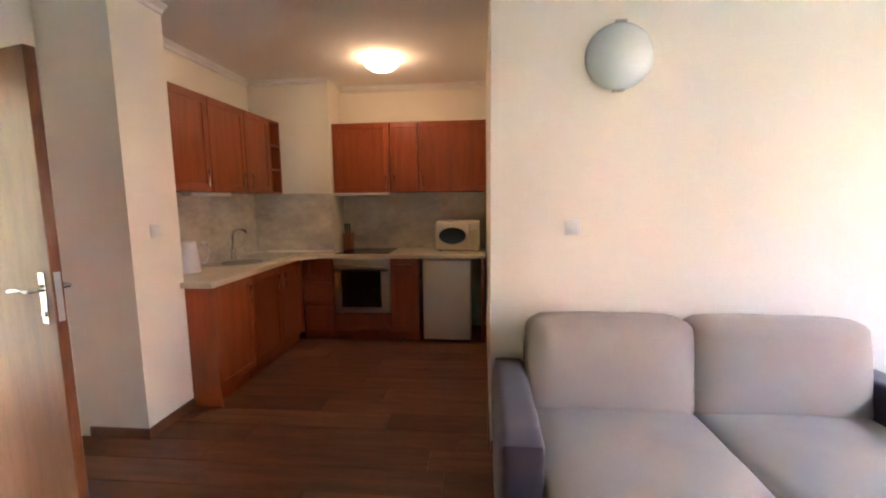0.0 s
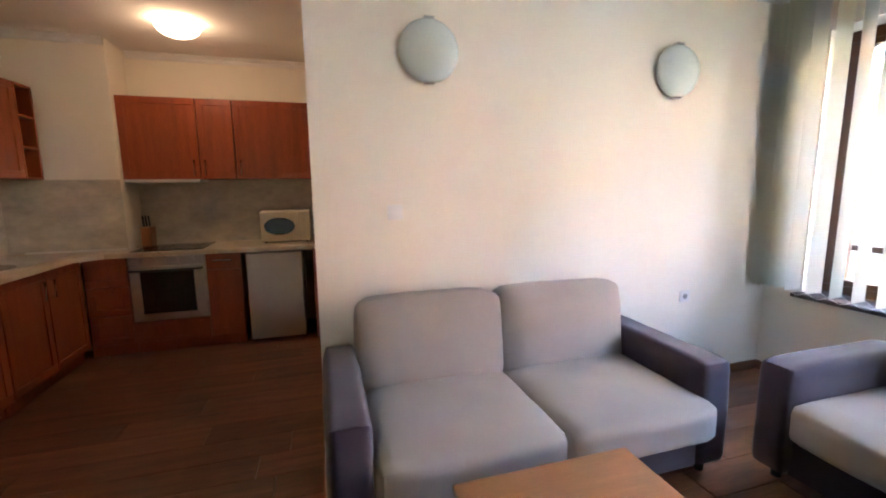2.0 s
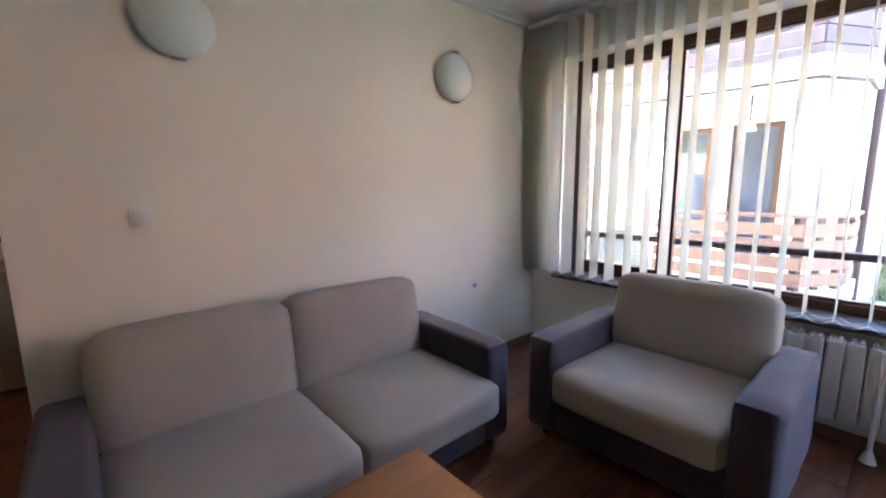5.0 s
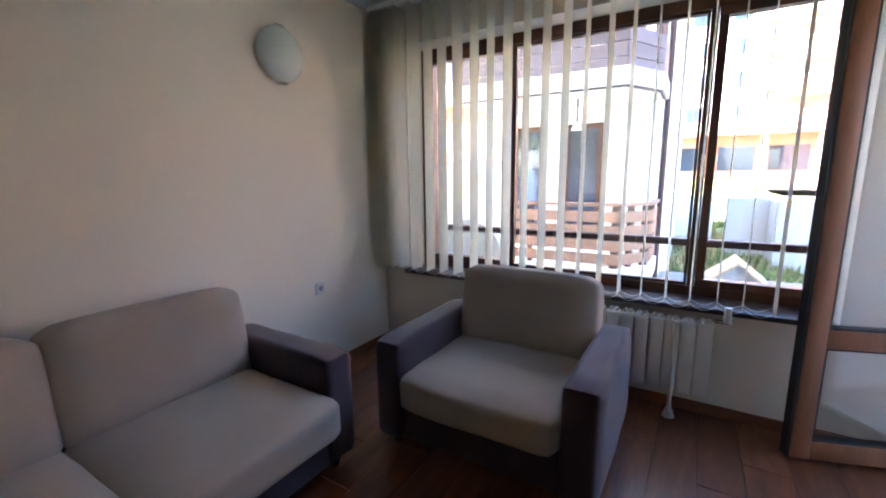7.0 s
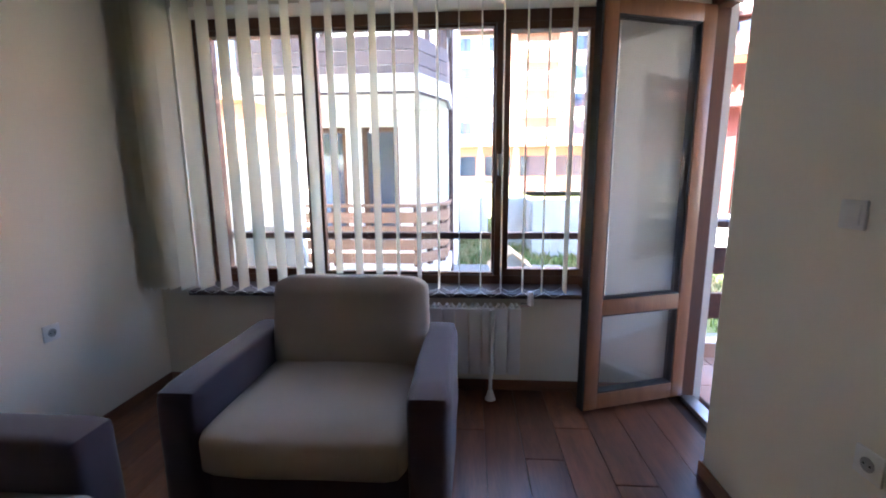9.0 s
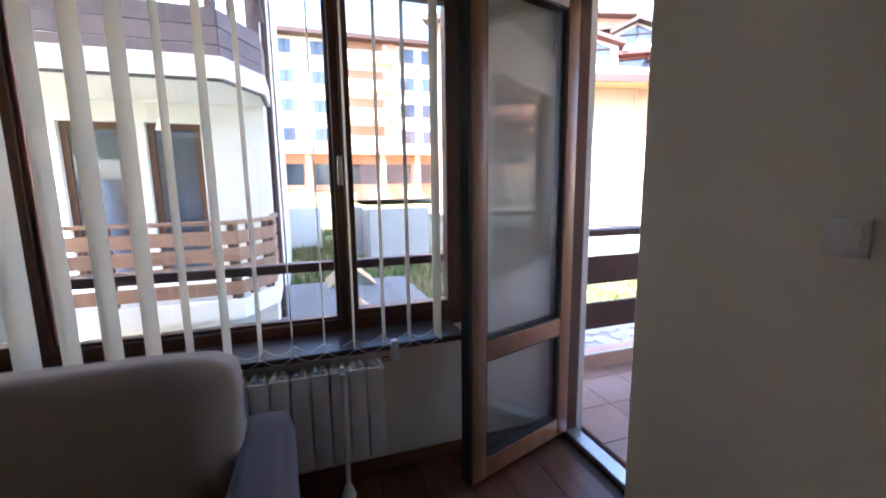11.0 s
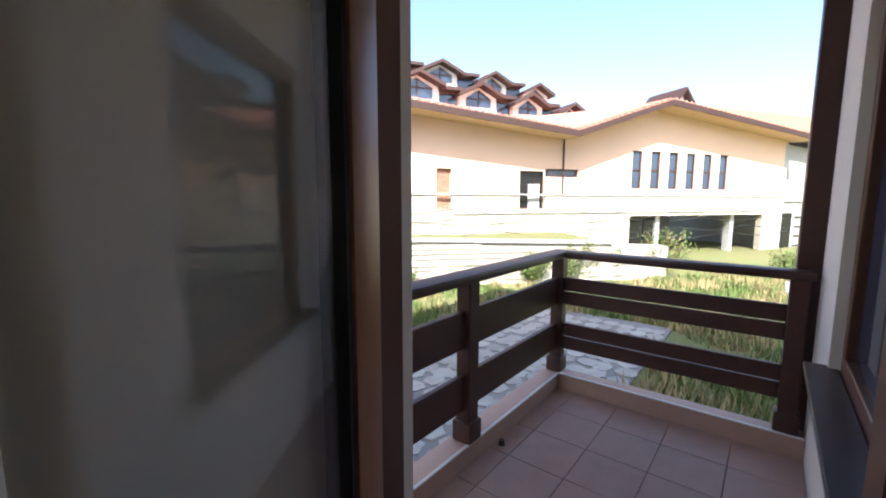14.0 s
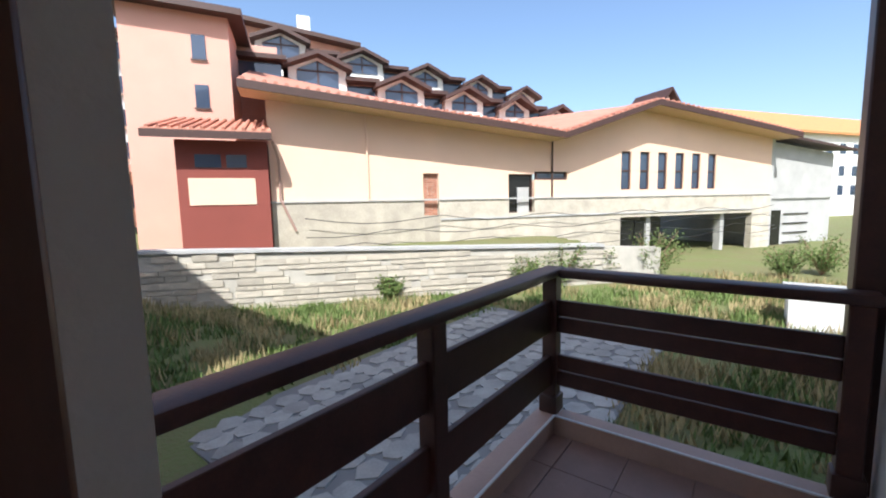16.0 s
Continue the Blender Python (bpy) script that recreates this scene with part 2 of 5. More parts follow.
EAVE = material("dark_eave_wood", (0.055, 0.025, 0.019), 0.6, var=0.2)
WINBLUE = material("far_window_glass", (0.04, 0.06, 0.10), 0.05, var=0.15, scale=0.6, bump=0.0, spec=1.0)
CONCRETE = material("raw_concrete", (0.42, 0.41, 0.39), 0.9, var=0.2, scale=0.8, fine=20, bump=0.5, bump_dist=0.01)
STONE = material("field_stone", (0.46, 0.41, 0.33), 0.9, var=0.3, scale=1.3, fine=18, bump=0.7, bump_dist=0.015, per_object=0.16)
MORTAR = material("stone_mortar", (0.44, 0.41, 0.35), 0.95, var=0.2, scale=2, fine=30, bump=0.5)
GRASSG = material("ground_grass", (0.10, 0.13, 0.035), 0.95, var=0.5, scale=0.5, fine=14, dark=(0.16, 0.13, 0.06), bump=1.0, bump_dist=0.03)
LEAFG = material("weed_leaf", (0.12, 0.17, 0.04), 0.8, var=0.4, scale=3, fine=20, bump=0.0)
PAVE = material("crazy_paving", (0.33, 0.32, 0.295), 0.85, var=0.25, scale=3, fine=25, bump=0.4, per_object=0.15)
GREYROOF = material("grey_felt_roof", (0.20, 0.195, 0.19), 0.9, var=0.2, scale=1.5, fine=60, bump=0.4)
LIGHTWOOD = material("pale_board", (0.55, 0.38, 0.22), 0.7, var=0.2, scale=3, fine=30, stretch=(1, 6, 1))
BOARDS = material("weathered_boards", (0.30, 0.18, 0.12), 0.7, var=0.25, scale=3, fine=30, stretch=(1, 1, 8), per_object=0.15)
GREYWOOD = material("grey_violet_boards", (0.15, 0.12, 0.13), 0.7, var=0.25, scale=3, fine=30, per_object=0.12)


# ---- the flat: walls, floor, ceiling ----
H = 2.68
YS, YW, XW = 3.453, 0.32, 3.13          # sofa wall, wall beside the balcony door, window wall (room faces)
KB, KR, KL = 5.87, -0.095, -2.58        # kitchen back, right and left faces
WZ0, WZ1, WY0, WY1 = 0.63, 2.38, 0.56, 3.19

solid("wall_sofa", bm_box(KR, YS, 0, XW, YS + 0.12, H), WALL, "cream painted living room wall behind the sofa", "wall")
solid("wall_kitchen_right", bm_box(KR, YS + 0.12, 0, KR + 0.12, KB, H), WALL, "cream painted kitchen side wall", "wall")
solid("wall_kitchen_back", bm_box(KL - 0.12, KB, 0, KR + 0.12, KB + 0.15, H), WALL, "cream painted kitchen back wall", "wall")
solid("wall_kitchen_left", bm_box(KL - 0.12, 3.83, 0, KL, KB, H), WALL, "cream painted kitchen wall behind the sink", "wall")
solid("wall_kitchen_corner", bm_box(KL, 5.50, 0, -1.715, KB, H), WALL, "boxed-in cream wall corner of the kitchen", "wall")
solid("wall_pier", bm_box(KL - 0.12, 3.43, 0, -2.175, 3.83, H), WALL, "cream painted wall pier beside the kitchen units", "wall")
solid("wall_west", wall_with_holes("y", -2.75, 0.12, -0.05, 3.43, 0, H, [(2.06, 2.92, 0, 2.06)]), WALL, "cream painted wall with the room door", "wall")
solid("wall_hall", bm_box(-4.2, 0.9, 0, -4.05, 4.2, H), WALL, "plain cream hallway wall beyond the door", "wall")
solid("wall_south", bm_box(-2.75, -0.05, 0, 2.37, YW, H), WALL, "cream painted wall beside the balcony door", "wall")
solid("wall_door_head", bm_box(2.37, -0.05, 2.33, 3.13, 0.16, H), WALL, "cream wall above the balcony door", "wall")
solid("wall_window", wall_with_holes("y", XW, 0.36, 0.0, YS + 0.12, -0.02, H, [(WY0, WY1, WZ0, WZ1)]), WALL, "cream painted wall round the wide window", "wall")
solid("wall_pier_outside", bm_box(3.10, -0.05, -0.3, 3.49, 0.0, H), RENDER_W, "white rendered pier beside the balcony door", "wall")
solid("ceiling", bm_box(-4.2, -0.05, H, 3.49, KB + 0.15, H + 0.12), CEIL, "flat off-white painted ceiling", "ceiling")
solid("ceiling_hall", bm_box(-4.2, 0.9, H - 0.1, -2.75, 4.2, H), CEIL, "hallway ceiling", "ceiling")

# cornice along the wall tops
def cornice(name, a, b, nrm):
    bm = bmesh.new()
    d, nv = Vector((b[0] - a[0], b[1] - a[1], 0)), Vector((*nrm, 0))
    prof = [(0, 0), (0.055, 0), (0.045, -0.012), (0.022, -0.028), (0.012, -0.05), (0, -0.055)]
    rings = [[bm.verts.new(Vector((p[0], p[1], H)) + nv * u + Vector((0, 0, w))) for u, w in prof] for p in (a, b)]
    for i in range(len(prof)):
        j = (i + 1) % len(prof)
        bm.faces.new((rings[0][i], rings[0][j], rings[1][j], rings[1][i]))
    bmesh.ops.recalc_face_normals(bm, faces=bm.faces[:])
    solid(name, bm, TRIM_WHITE, "white moulded cornice at the ceiling", "trim")
cornice("trim_cornice_sofa", (KR, YS), (XW, YS), (0, -1))
cornice("trim_cornice_window", (XW, YS - 0.06), (XW, 0.2), (-1, 0))
cornice("trim_cornice_kitchen_left", (KL, 3.83), (KL, 5.5), (1, 0))
cornice("trim_cornice_corner", (KL + 0.06, 5.5), (-1.715, 5.5), (0, -1))
cornice("trim_cornice_kitchen_back", (-1.70, KB), (KR, KB), (0, -1))
cornice("trim_cornice_pier", (-2.175, 3.43), (-2.175, 3.83), (1, 0))

def baseboard(name, x0, y0, x1, y1):
    bm = bm_box(x0, y0, 0.0, x1, y1, 0.07, 0.006, 2)
    solid(name, bm, BASEB, "brown wooden baseboard along the wall foot", "baseboard")
baseboard("baseboard_sofa", KR, YS - 0.016, XW - 0.016, YS - 0.002)
baseboard("baseboard_window", XW - 0.016, 0.17, XW - 0.002, YS - 0.002)
baseboard("baseboard_south", -2.6, YW + 0.002, 2.386, YW + 0.016)
baseboard("baseboard_door_side", 2.372, 0.16, 2.386, YW + 0.002)
baseboard("baseboard_pier", -2.56, 3.414, -2.159, 3.428)
baseboard("baseboard_pier_side", -2.173, 3.428, -2.159, 3.82)
baseboard("baseboard_kitchen_right", KR - 0.016, YS, KR - 0.002, 5.25)

# ---- living room things ----
def seat_frame(t, x0, x1, y0, y1, name="base"):
    part(name, bm_box(x0, y0, 0.05, x1, y1, 0.27, 0.015, 2), PLUM, t, "dark plum fabric base")

def arm(t, x0, x1, y0, y1):
    a = part("armrest", cushion(x0, y0, 0.05, x1, y1, 0.585, 0.035, 0.006), PLUM, t, "plum fabric armrest")
    return a

sofa = thing("sofa", 0.85, 3.0, 0, "two-seat sofa with cream cushions and plum fabric arms", "sofa")
seat_frame(sofa, 0.06, 1.64, 2.62, 3.40)
arm(sofa, -0.085, 0.085, 2.575, 3.42)
arm(sofa, 1.62, 1.80, 2.60, 3.42)
part("back_frame", bm_box(0.08, 3.28, 0.27, 1.63, 3.42, 0.70, 0.02, 2), PLUM, sofa)
for a, b in ((0.09, 0.852), (0.858, 1.622)):
    part("seat_cushion", cushion(a, 2.50, 0.25, b, 3.22, 0.44, 0.045, 0.015), CREAM, sofa)
    back = cushion(a, -0.11, -0.03, b, 0.11, 0.44, 0.055, 0.015)
    back.transform(Matrix.Translation((0, 3.225, 0.415)) @ Matrix.Rotation(radians(-9), 4, "X"))
    part("back_cushion", back, CREAM, sofa)
for x in (0.0, 1.70):
    for y in (2.66, 3.34):
        part("foot", bm_cyl((x, y, 0), (x, y, 0.055), 0.022, n=12), BLACKPL, sofa, "black plastic foot")

chair = thing("armchair", 2.35, 2.04, 0, "wide armchair with cream cushions and plum fabric arms", "armchair")
part("base", bm_box(1.99, 1.62, 0.05, 2.78, 2.46, 0.27, 0.015, 2), PLUM, chair)
part("armrest", cushion(1.945, 2.43, 0.05, 2.80, 2.60, 0.585, 0.035, 0.006), PLUM, chair)
part("armrest", cushion(1.945, 1.47, 0.05, 2.80, 1.635, 0.585, 0.035, 0.006), PLUM, chair)
part("back_frame", bm_box(2.70, 1.63, 0.27, 2.82, 2.44, 0.70, 0.02, 2), PLUM, chair)
part("seat_cushion", cushion(1.90, 1.64, 0.25, 2.64, 2.425, 0.44, 0.05, 0.015), CREAM, chair)
back = cushion(-0.11, 1.63, -0.03, 0.11, 2.415, 0.44, 0.055, 0.015)
back.transform(Matrix.Translation((2.63, 0, 0.415)) @ Matrix.Rotation(radians(9), 4, "Y"))
part("back_cushion", back, CREAM, chair)
for x in (2.02, 2.72):
    for y in (1.55, 2.51):
        part("foot", bm_cyl((x, y, 0), (x, y, 0.055), 0.022, n=12), BLACKPL, chair, "black plastic foot")

table = thing("coffee_table", 0.65, 2.03, 0, "low square beech-coloured wooden coffee table", "table")
part("tabletop", bm_box(0.31, 1.70, 0.425, 0.985, 2.365, 0.45, 0.004, 2), TABLE, table)
part("apron", bm_box(0.35, 1.74, 0.36, 0.945, 2.325, 0.425, 0.003), TABLE, table)
for x in (0.335, 0.91):
    for y in (1.725, 2.29):
        part("leg", bm_box(x, y, 0, x + 0.05, y + 0.05, 0.425, 0.004), TABLE, table)

def wall_lamp(x):
    t = thing("wall_lamp", x, YS, 2.13, "round frosted glass wall lamp, unlit", "wall lamp", "wall lamps")
    bm = bmesh.new()
    R, rows, n = 0.165, 7, 40
    prev = None
    for i in range(rows + 1):
        f = i / rows
        r, d = R * math.sin(f * math.pi / 2), 0.02 + 0.075 * math.cos(f * math.pi / 2)
        if i == 0:
            prev = [bm.verts.new((x, YS - d, 2.13))]
            continue
        ring = [bm.verts.new((x + r * math.cos(2 * math.pi * k / n), YS - d, 2.13 + r * 0.98 * math.sin(2 * math.pi * k / n))) for k in range(n)]
        for k in range(n):
            if len(prev) == 1:
                bm.faces.new((prev[0], ring[k], ring[(k + 1) % n]))
            else:
                bm.faces.new((prev[k], ring[k], ring[(k + 1) % n], prev[(k + 1) % n]))
        prev = ring
    bmesh.ops.recalc_face_normals(bm, faces=bm.faces[:])
    bmesh.ops.solidify(bm, geom=bm.faces[:], thickness=0.004)
    part("shade", bm, SHADE, t)
    part("backplate", bm_cyl((x, YS, 2.13), (x, YS - 0.02, 2.13), 0.12, n=32), WHITEPL, t)
    for s in (-1, 1):
        part("clip", bm_box(x - 0.028, YS - 0.04, 2.13 + s * 0.163 - 0.006, x + 0.028, YS - 0.001, 2.13 + s * 0.163 + 0.006, 0.002), CHROME, t, "small chrome clip")
wall_lamp(0.535)
wall_lamp(2.17)

def plate(name, cx, cz, plane, label, size=0.082, socket=False, along="x", sign=-1):
    """A switch or socket plate on a wall whose face lies at plane."""
    t = thing(name, *((cx, plane, cz) if along == "x" else (plane, cx, cz)), label, "socket" if socket else "switch")
    h = size / 2
    def b(u0, w0, u1, w1, d0, d1, bev):
        lo, hi = sorted((plane + sign * d0, plane + sign * d1))
        if along == "x":
            return bm_box(cx + u0, lo, cz + w0, cx + u1, hi, cz + w1, bev, 2)
        return bm_box(lo, cx + u0, cz + w0, hi, cx + u1, cz + w1, bev, 2)
    part("plate", b(-h, -h, h, h, 0, 0.009, 0.003), WHITEPL, t)
    if socket:
        p = Vector((cx, plane + sign * 0.009, cz)) if along == "x" else Vector((plane + sign * 0.009, cx, cz))
        nv = Vector((0, sign, 0)) if along == "x" else Vector((sign, 0, 0))
        # raised grey disc and black dots paint the shade of well and holes
        part("socket_well", bm_cyl(p, p + nv * 0.002, 0.02, n=24), material("socket_shade_grey", (0.35, 0.35, 0.34), 0.5), t)
        for s in (-0.0095, 0.0095):
            o = Vector((s, 0, 0)) if along == "x" else Vector((0, s, 0))
            part("pin_hole_dot", bm_cyl(p + o + nv * 0.002, p + o + nv * 0.003, 0.003, n=10), BLACKPL, t)
    else:
        part("rocker", b(-h * 0.68, -h * 0.68, h * 0.68, h * 0.68, 0.009, 0.013, 0.002), WHITEPL, t)
plate("light_switch", 0.333, 1.284, YS, "white square light switch on the cream wall")
plate("power_socket", 2.38, 0.635, YS, "white power socket low on the wall", socket=True)
plate("light_switch", 1.806, 1.26, YW, "white light switch beside the balcony door", sign=1)
plate("power_socket", 1.644, 0.60, YW, "white power socket beside the balcony door", socket=True, sign=1)
plate("light_switch", 3.62, 1.265, -2.175, "white light switch on the kitchen pier", along="y", sign=1)

# ---- window, sill, blind, radiator ----
win = tagged(new("window_1"), "wide three-light window in a dark brown wooden frame", "window", "", "structure")
win.matrix_basis = Matrix.Translation((3.36, 1.87, WZ0))
FX0, FX1 = 3.32, 3.40
part("window_frame", bm_box(FX0, WY0, WZ0, FX1, WY1, WZ0 + 0.09, 0.004), FRAME, win)
part("window_frame", bm_box(FX0, WY0, WZ1 - 0.07, FX1, WY1, WZ1, 0.004), FRAME, win)
for a, b in ((WY0, WY0 + 0.07), (WY1 - 0.07, WY1), (1.20, 1.24), (2.405, 2.445)):
    part("window_frame", bm_box(FX0, a, WZ0 + 0.09, FX1, b, WZ1 - 0.07, 0.004), FRAME, win)
def sash(y0, y1, z0, z1, w, x0, x1):
    for q in ((y0, z0, y1, z0 + w), (y0, z1 - w, y1, z1), (y0, z0 + w, y0 + w, z1 - w), (y1 - w, z0 + w, y1, z1 - w)):
        part("sash", bm_box(x0, q[0], q[1], x1, q[2], q[3], 0.004), FRAME, win)
    g = part("pane", bm_box((x0 + x1) / 2 - 0.003, y0 + w - 0.005, z0 + w - 0.005, (x0 + x1) / 2 + 0.003, y1 - w + 0.005, z1 - w + 0.005), GLASS, win, "clear glass")
    g.visible_shadow = False
sash(0.632, 1.198, WZ0 + 0.092, WZ1 - 0.072, 0.047, 3.31, 3.385)
sash(1.242, 2.403, WZ0 + 0.092, WZ1 - 0.072, 0.016, 3.335, 3.385)
sash(2.447, 3.118, WZ0 + 0.092, WZ1 - 0.072, 0.04, 3.31, 3.385)
part("handle", bm_box(3.285, 1.20, 1.38, 3.309, 1.225, 1.52, 0.006, 2), CHROME, win, "slim window handle")
solid("window_sill", bm_box(3.055, 0.68, 0.635, 3.319, 3.215, 0.665, 0.006, 2), SILLM, "dark brown laminate inner window sill", "sill")
bar = thing("safety_bar", 3.50, 1.87, 0.95, "dark wooden safety bar outside the window", "bar")
part("bar", bm_box(3.47, 0.45, 0.945, 3.53, 3.3, 0.992, 0.006, 2), RAILW, bar)

blind = thing("vertical_blind", 3.0, 2.0, 0.7, "cream fabric vertical blind, slats turned open", "blind")
part("headrail", bm_box(2.975, 0.70, 2.605, 3.03, 3.44, 2.645, 0.004), WHITEPL, blind, "white metal headrail")
def slat(y, turn):
    bm = bmesh.new()
    w, n = 0.127, 6
    cols = [[bm.verts.new((w * (k / n - 0.5), 0.006 * (1 - (2 * k / n - 1) ** 2), z)) for k in range(n + 1)] for z in (0.70, 1.66, 2.60)]
    for a, b in zip(cols, cols[1:]):
        for k in range(n):
            bm.faces.new((a[k], a[k + 1], b[k + 1], b[k]))
    bmesh.ops.solidify(bm, geom=bm.faces[:], thickness=0.0012)
    bm.transform(Matrix.Translation((3.0, y, 0)) @ Matrix.Rotation(radians(turn), 4, "Z"))
    part("slat", bm, BLIND, blind)
ys = [3.41, 3.37, 3.33, 3.285, 3.235]
y = 3.165
while y > 0.74:
    ys.append(y)
    y -= 0.122
rnd = random.Random(4)
for y in ys:
    slat(y + rnd.uniform(-.006, .006), rnd.uniform(-7, 3))
for x in (2.945, 3.055):
    bm = bmesh.new()
    for a, b in zip(ys, ys[1:]):
        pts = [(x, a + (b - a) * k / 6, 0.712 - 0.030 * math.sin(math.pi * k / 6)) for k in range(7)]
        bm_tube(pts, 0.0016, 5, bm)
    part("bead_chain", bm, WHITEPL, blind, "thin white bead chain joining the slats")

rad = thing("radiator", 3.05, 1.4, 0.12, "white aluminium panel radiator under the window", "radiator")
y = 1.09
while y < 2.35:
    sec = bm_box(3.01, y, 0.155, 3.085, y + 0.074, 0.585, 0.008, 2)
    part("section", sec, ENAMEL, rad)
    for k in range(2):
        part("top_fin", bm_box(3.02, y + 0.012 + k * 0.03, 0.585, 3.075, y + 0.032 + k * 0.03, 0.603, 0.004), ENAMEL, rad)
    y += 0.08
for z in (0.20, 0.56):
    part("pipe", bm_cyl((3.05, 1.085, z), (3.05, 2.36, z), 0.018, n=14), ENAMEL, rad)
part("valve_pipe", bm_tube([(3.05, 1.09, 0.60), (3.05, 1.03, 0.60), (3.09, 1.01, 0.60), (3.13, 1.01, 0.60)], 0.011), CHROME, rad, "chrome pipe")
part("valve_head", bm_cyl((3.05, 1.03, 0.60), (3.05, 1.03, 0.685), 0.021, 0.017, 18), WHITEPL, rad, "white thermostat valve head")
part("drop_pipe", bm_cyl((3.0, 1.27, 0.03), (3.0, 1.27, 0.58), 0.011, n=12), ENAMEL, rad)
part("pipe_collar", bm_cyl((3.0, 1.27, 0.0), (3.0, 1.27, 0.06), 0.034, 0.014, 18), ENAMEL, rad)
for y in (1.3, 2.2):
    part("bracket", bm_box(3.085, y, 0.5, 3.13, y + 0.03, 0.53), ENAMEL, rad)

# ---- balcony door, open ----
door = tagged(new("door_1"), "glazed balcony door of brown wood, standing open", "door", "", "structure")
door.matrix_basis = Matrix.Translation((2.75, 0.1, 0))
for a, b in ((2.372, 2.412), (3.075, 3.128)):
    part("door_frame", bm_box(a, 0.002, 0.0, b, 0.085, 2.33, 0.004), FRAME, door)
part("door_frame", bm_box(2.412, 0.002, 2.26, 3.075, 0.085, 2.33, 0.004), FRAME, door)
part("threshold", bm_box(2.413, 0.0, -0.01, 3.074, 0.085, 0.022, 0.004), STEEL, door, "aluminium threshold strip")
leaf_at = Matrix.Translation((3.085, 0.095, 0)) @ Matrix.Rotation(radians(108.5), 4, "Z")
def leaf_part(name, bm, mat, label="", parent=None):
    bm.transform(leaf_at)
    return part(name, bm, mat, parent or leaf, label)
stile = bm_box(0.0, -0.035, 0.03, 0.085, 0.035, 2.27, 0.005, 2)
stile.transform(leaf_at)
leaf = part("door_leaf", stile, LEAFW, door, "brown wooden door leaf")
LW = 0.69
leaf_part("stile", bm_box(LW - 0.085, -0.035, 0.03, LW, 0.035, 2.27, 0.005, 2), LEAFW)
for z0, z1 in ((0.03, 0.125), (0.60, 0.69), (2.18, 2.27)):
    leaf_part("rail", bm_box(0.085, -0.034, z0, LW - 0.085, 0.034, z1, 0.005, 2), LEAFW)
leaf_part("seal", bm_box(LW, -0.025, 0.03, LW + 0.012, 0.03, 2.27), BLACKPL, "black edge with steel fittings")
for z0, z1 in ((0.12, 0.605), (0.685, 2.185)):
    for u in (-0.012, 0.012):
        g = leaf_part("pane", bm_box(0.08, u - 0.002, z0, LW - 0.08, u + 0.002, z1), GLASS, "clear glass")
        g.visible_shadow = False
    for q in ((0.085, z0 + 0.003, LW - 0.085, z0 + 0.014), (0.085, z1 - 0.014, LW - 0.085, z1 - 0.003), (0.085, z0 + 0.014, 0.096, z1 - 0.014), (LW - 0.096, z0 + 0.014, LW - 0.085, z1 - 0.014)):
        leaf_part("gasket", bm_box(q[0], -0.027, q[1], q[2], 0.027, q[3]), BLACKPL, "black gasket")
leaf_part("handle_plate", bm_box(LW - 0.062, -0.044, 1.02, LW - 0.028, -0.036, 1.2, 0.003), CHROME)
leaf_part("handle", bm_tube([(LW - 0.045, -0.04, 1.12), (LW - 0.045, -0.085, 1.12), (LW - 0.06, -0.092, 1.12), (LW - 0.16, -0.092, 1.12)], 0.009), CHROME)

# ---- room door, ajar ----
rdoor = tagged(new("door_2"), "brown veneered room door, standing open", "door", "", "structure")
rdoor.matrix_basis = Matrix.Translation((-2.63, 2.9, 0))
rd_at = Matrix.Translation((-2.62, 2.905, 0)) @ Matrix.Rotation(radians(-14), 4, "Z")
lf = bm_box(0.0, -0.04, 0.008, 0.82, 0.0, 2.03, 0.003)
lf.transform(rd_at)
part("door_leaf", lf, DOORWOOD, rdoor)
def rd(name, bm, mat, label=""):
    bm.transform(rd_at)
    return part(name, bm, mat, rdoor, label)
for s in (0, 1):
    y = 0.0 if s else -0.04
    o = 1 if s else -1
    rd("handle_plate", bm_box(0.745, min(y, y + o * .006), 0.96, 0.785, max(y, y + o * .006), 1.17, 0.002), CHROME, "chrome plate")
    rd("handle", bm_tube([(0.765, y, 1.10), (0.765, y + o * 0.045, 1.10), (0.75, y + o * 0.055, 1.10), (0.70, y + o * 0.057, 1.105), (0.64, y + o * 0.05, 1.095)], 0.009), CHROME, "curved chrome lever")
    rd("key_cylinder", bm_cyl((0.765, y, 1.0), (0.765, y + o * 0.012, 1.0), 0.011, n=14), CHROME)
rd("latch_plate", bm_box(0.8205, -0.031, 0.97, 0.8215, -0.009, 1.17), STEEL)
for q in ((2.06, 2.10), (2.88, 2.92)):
    part("door_frame", bm_box(-2.77, q[0], 0, -2.61, q[1], 2.06), DOORWOOD, rdoor)
part("door_frame", bm_box(-2.77, 2.10, 2.035, -2.61, 2.88, 2.06), DOORWOOD, rdoor)

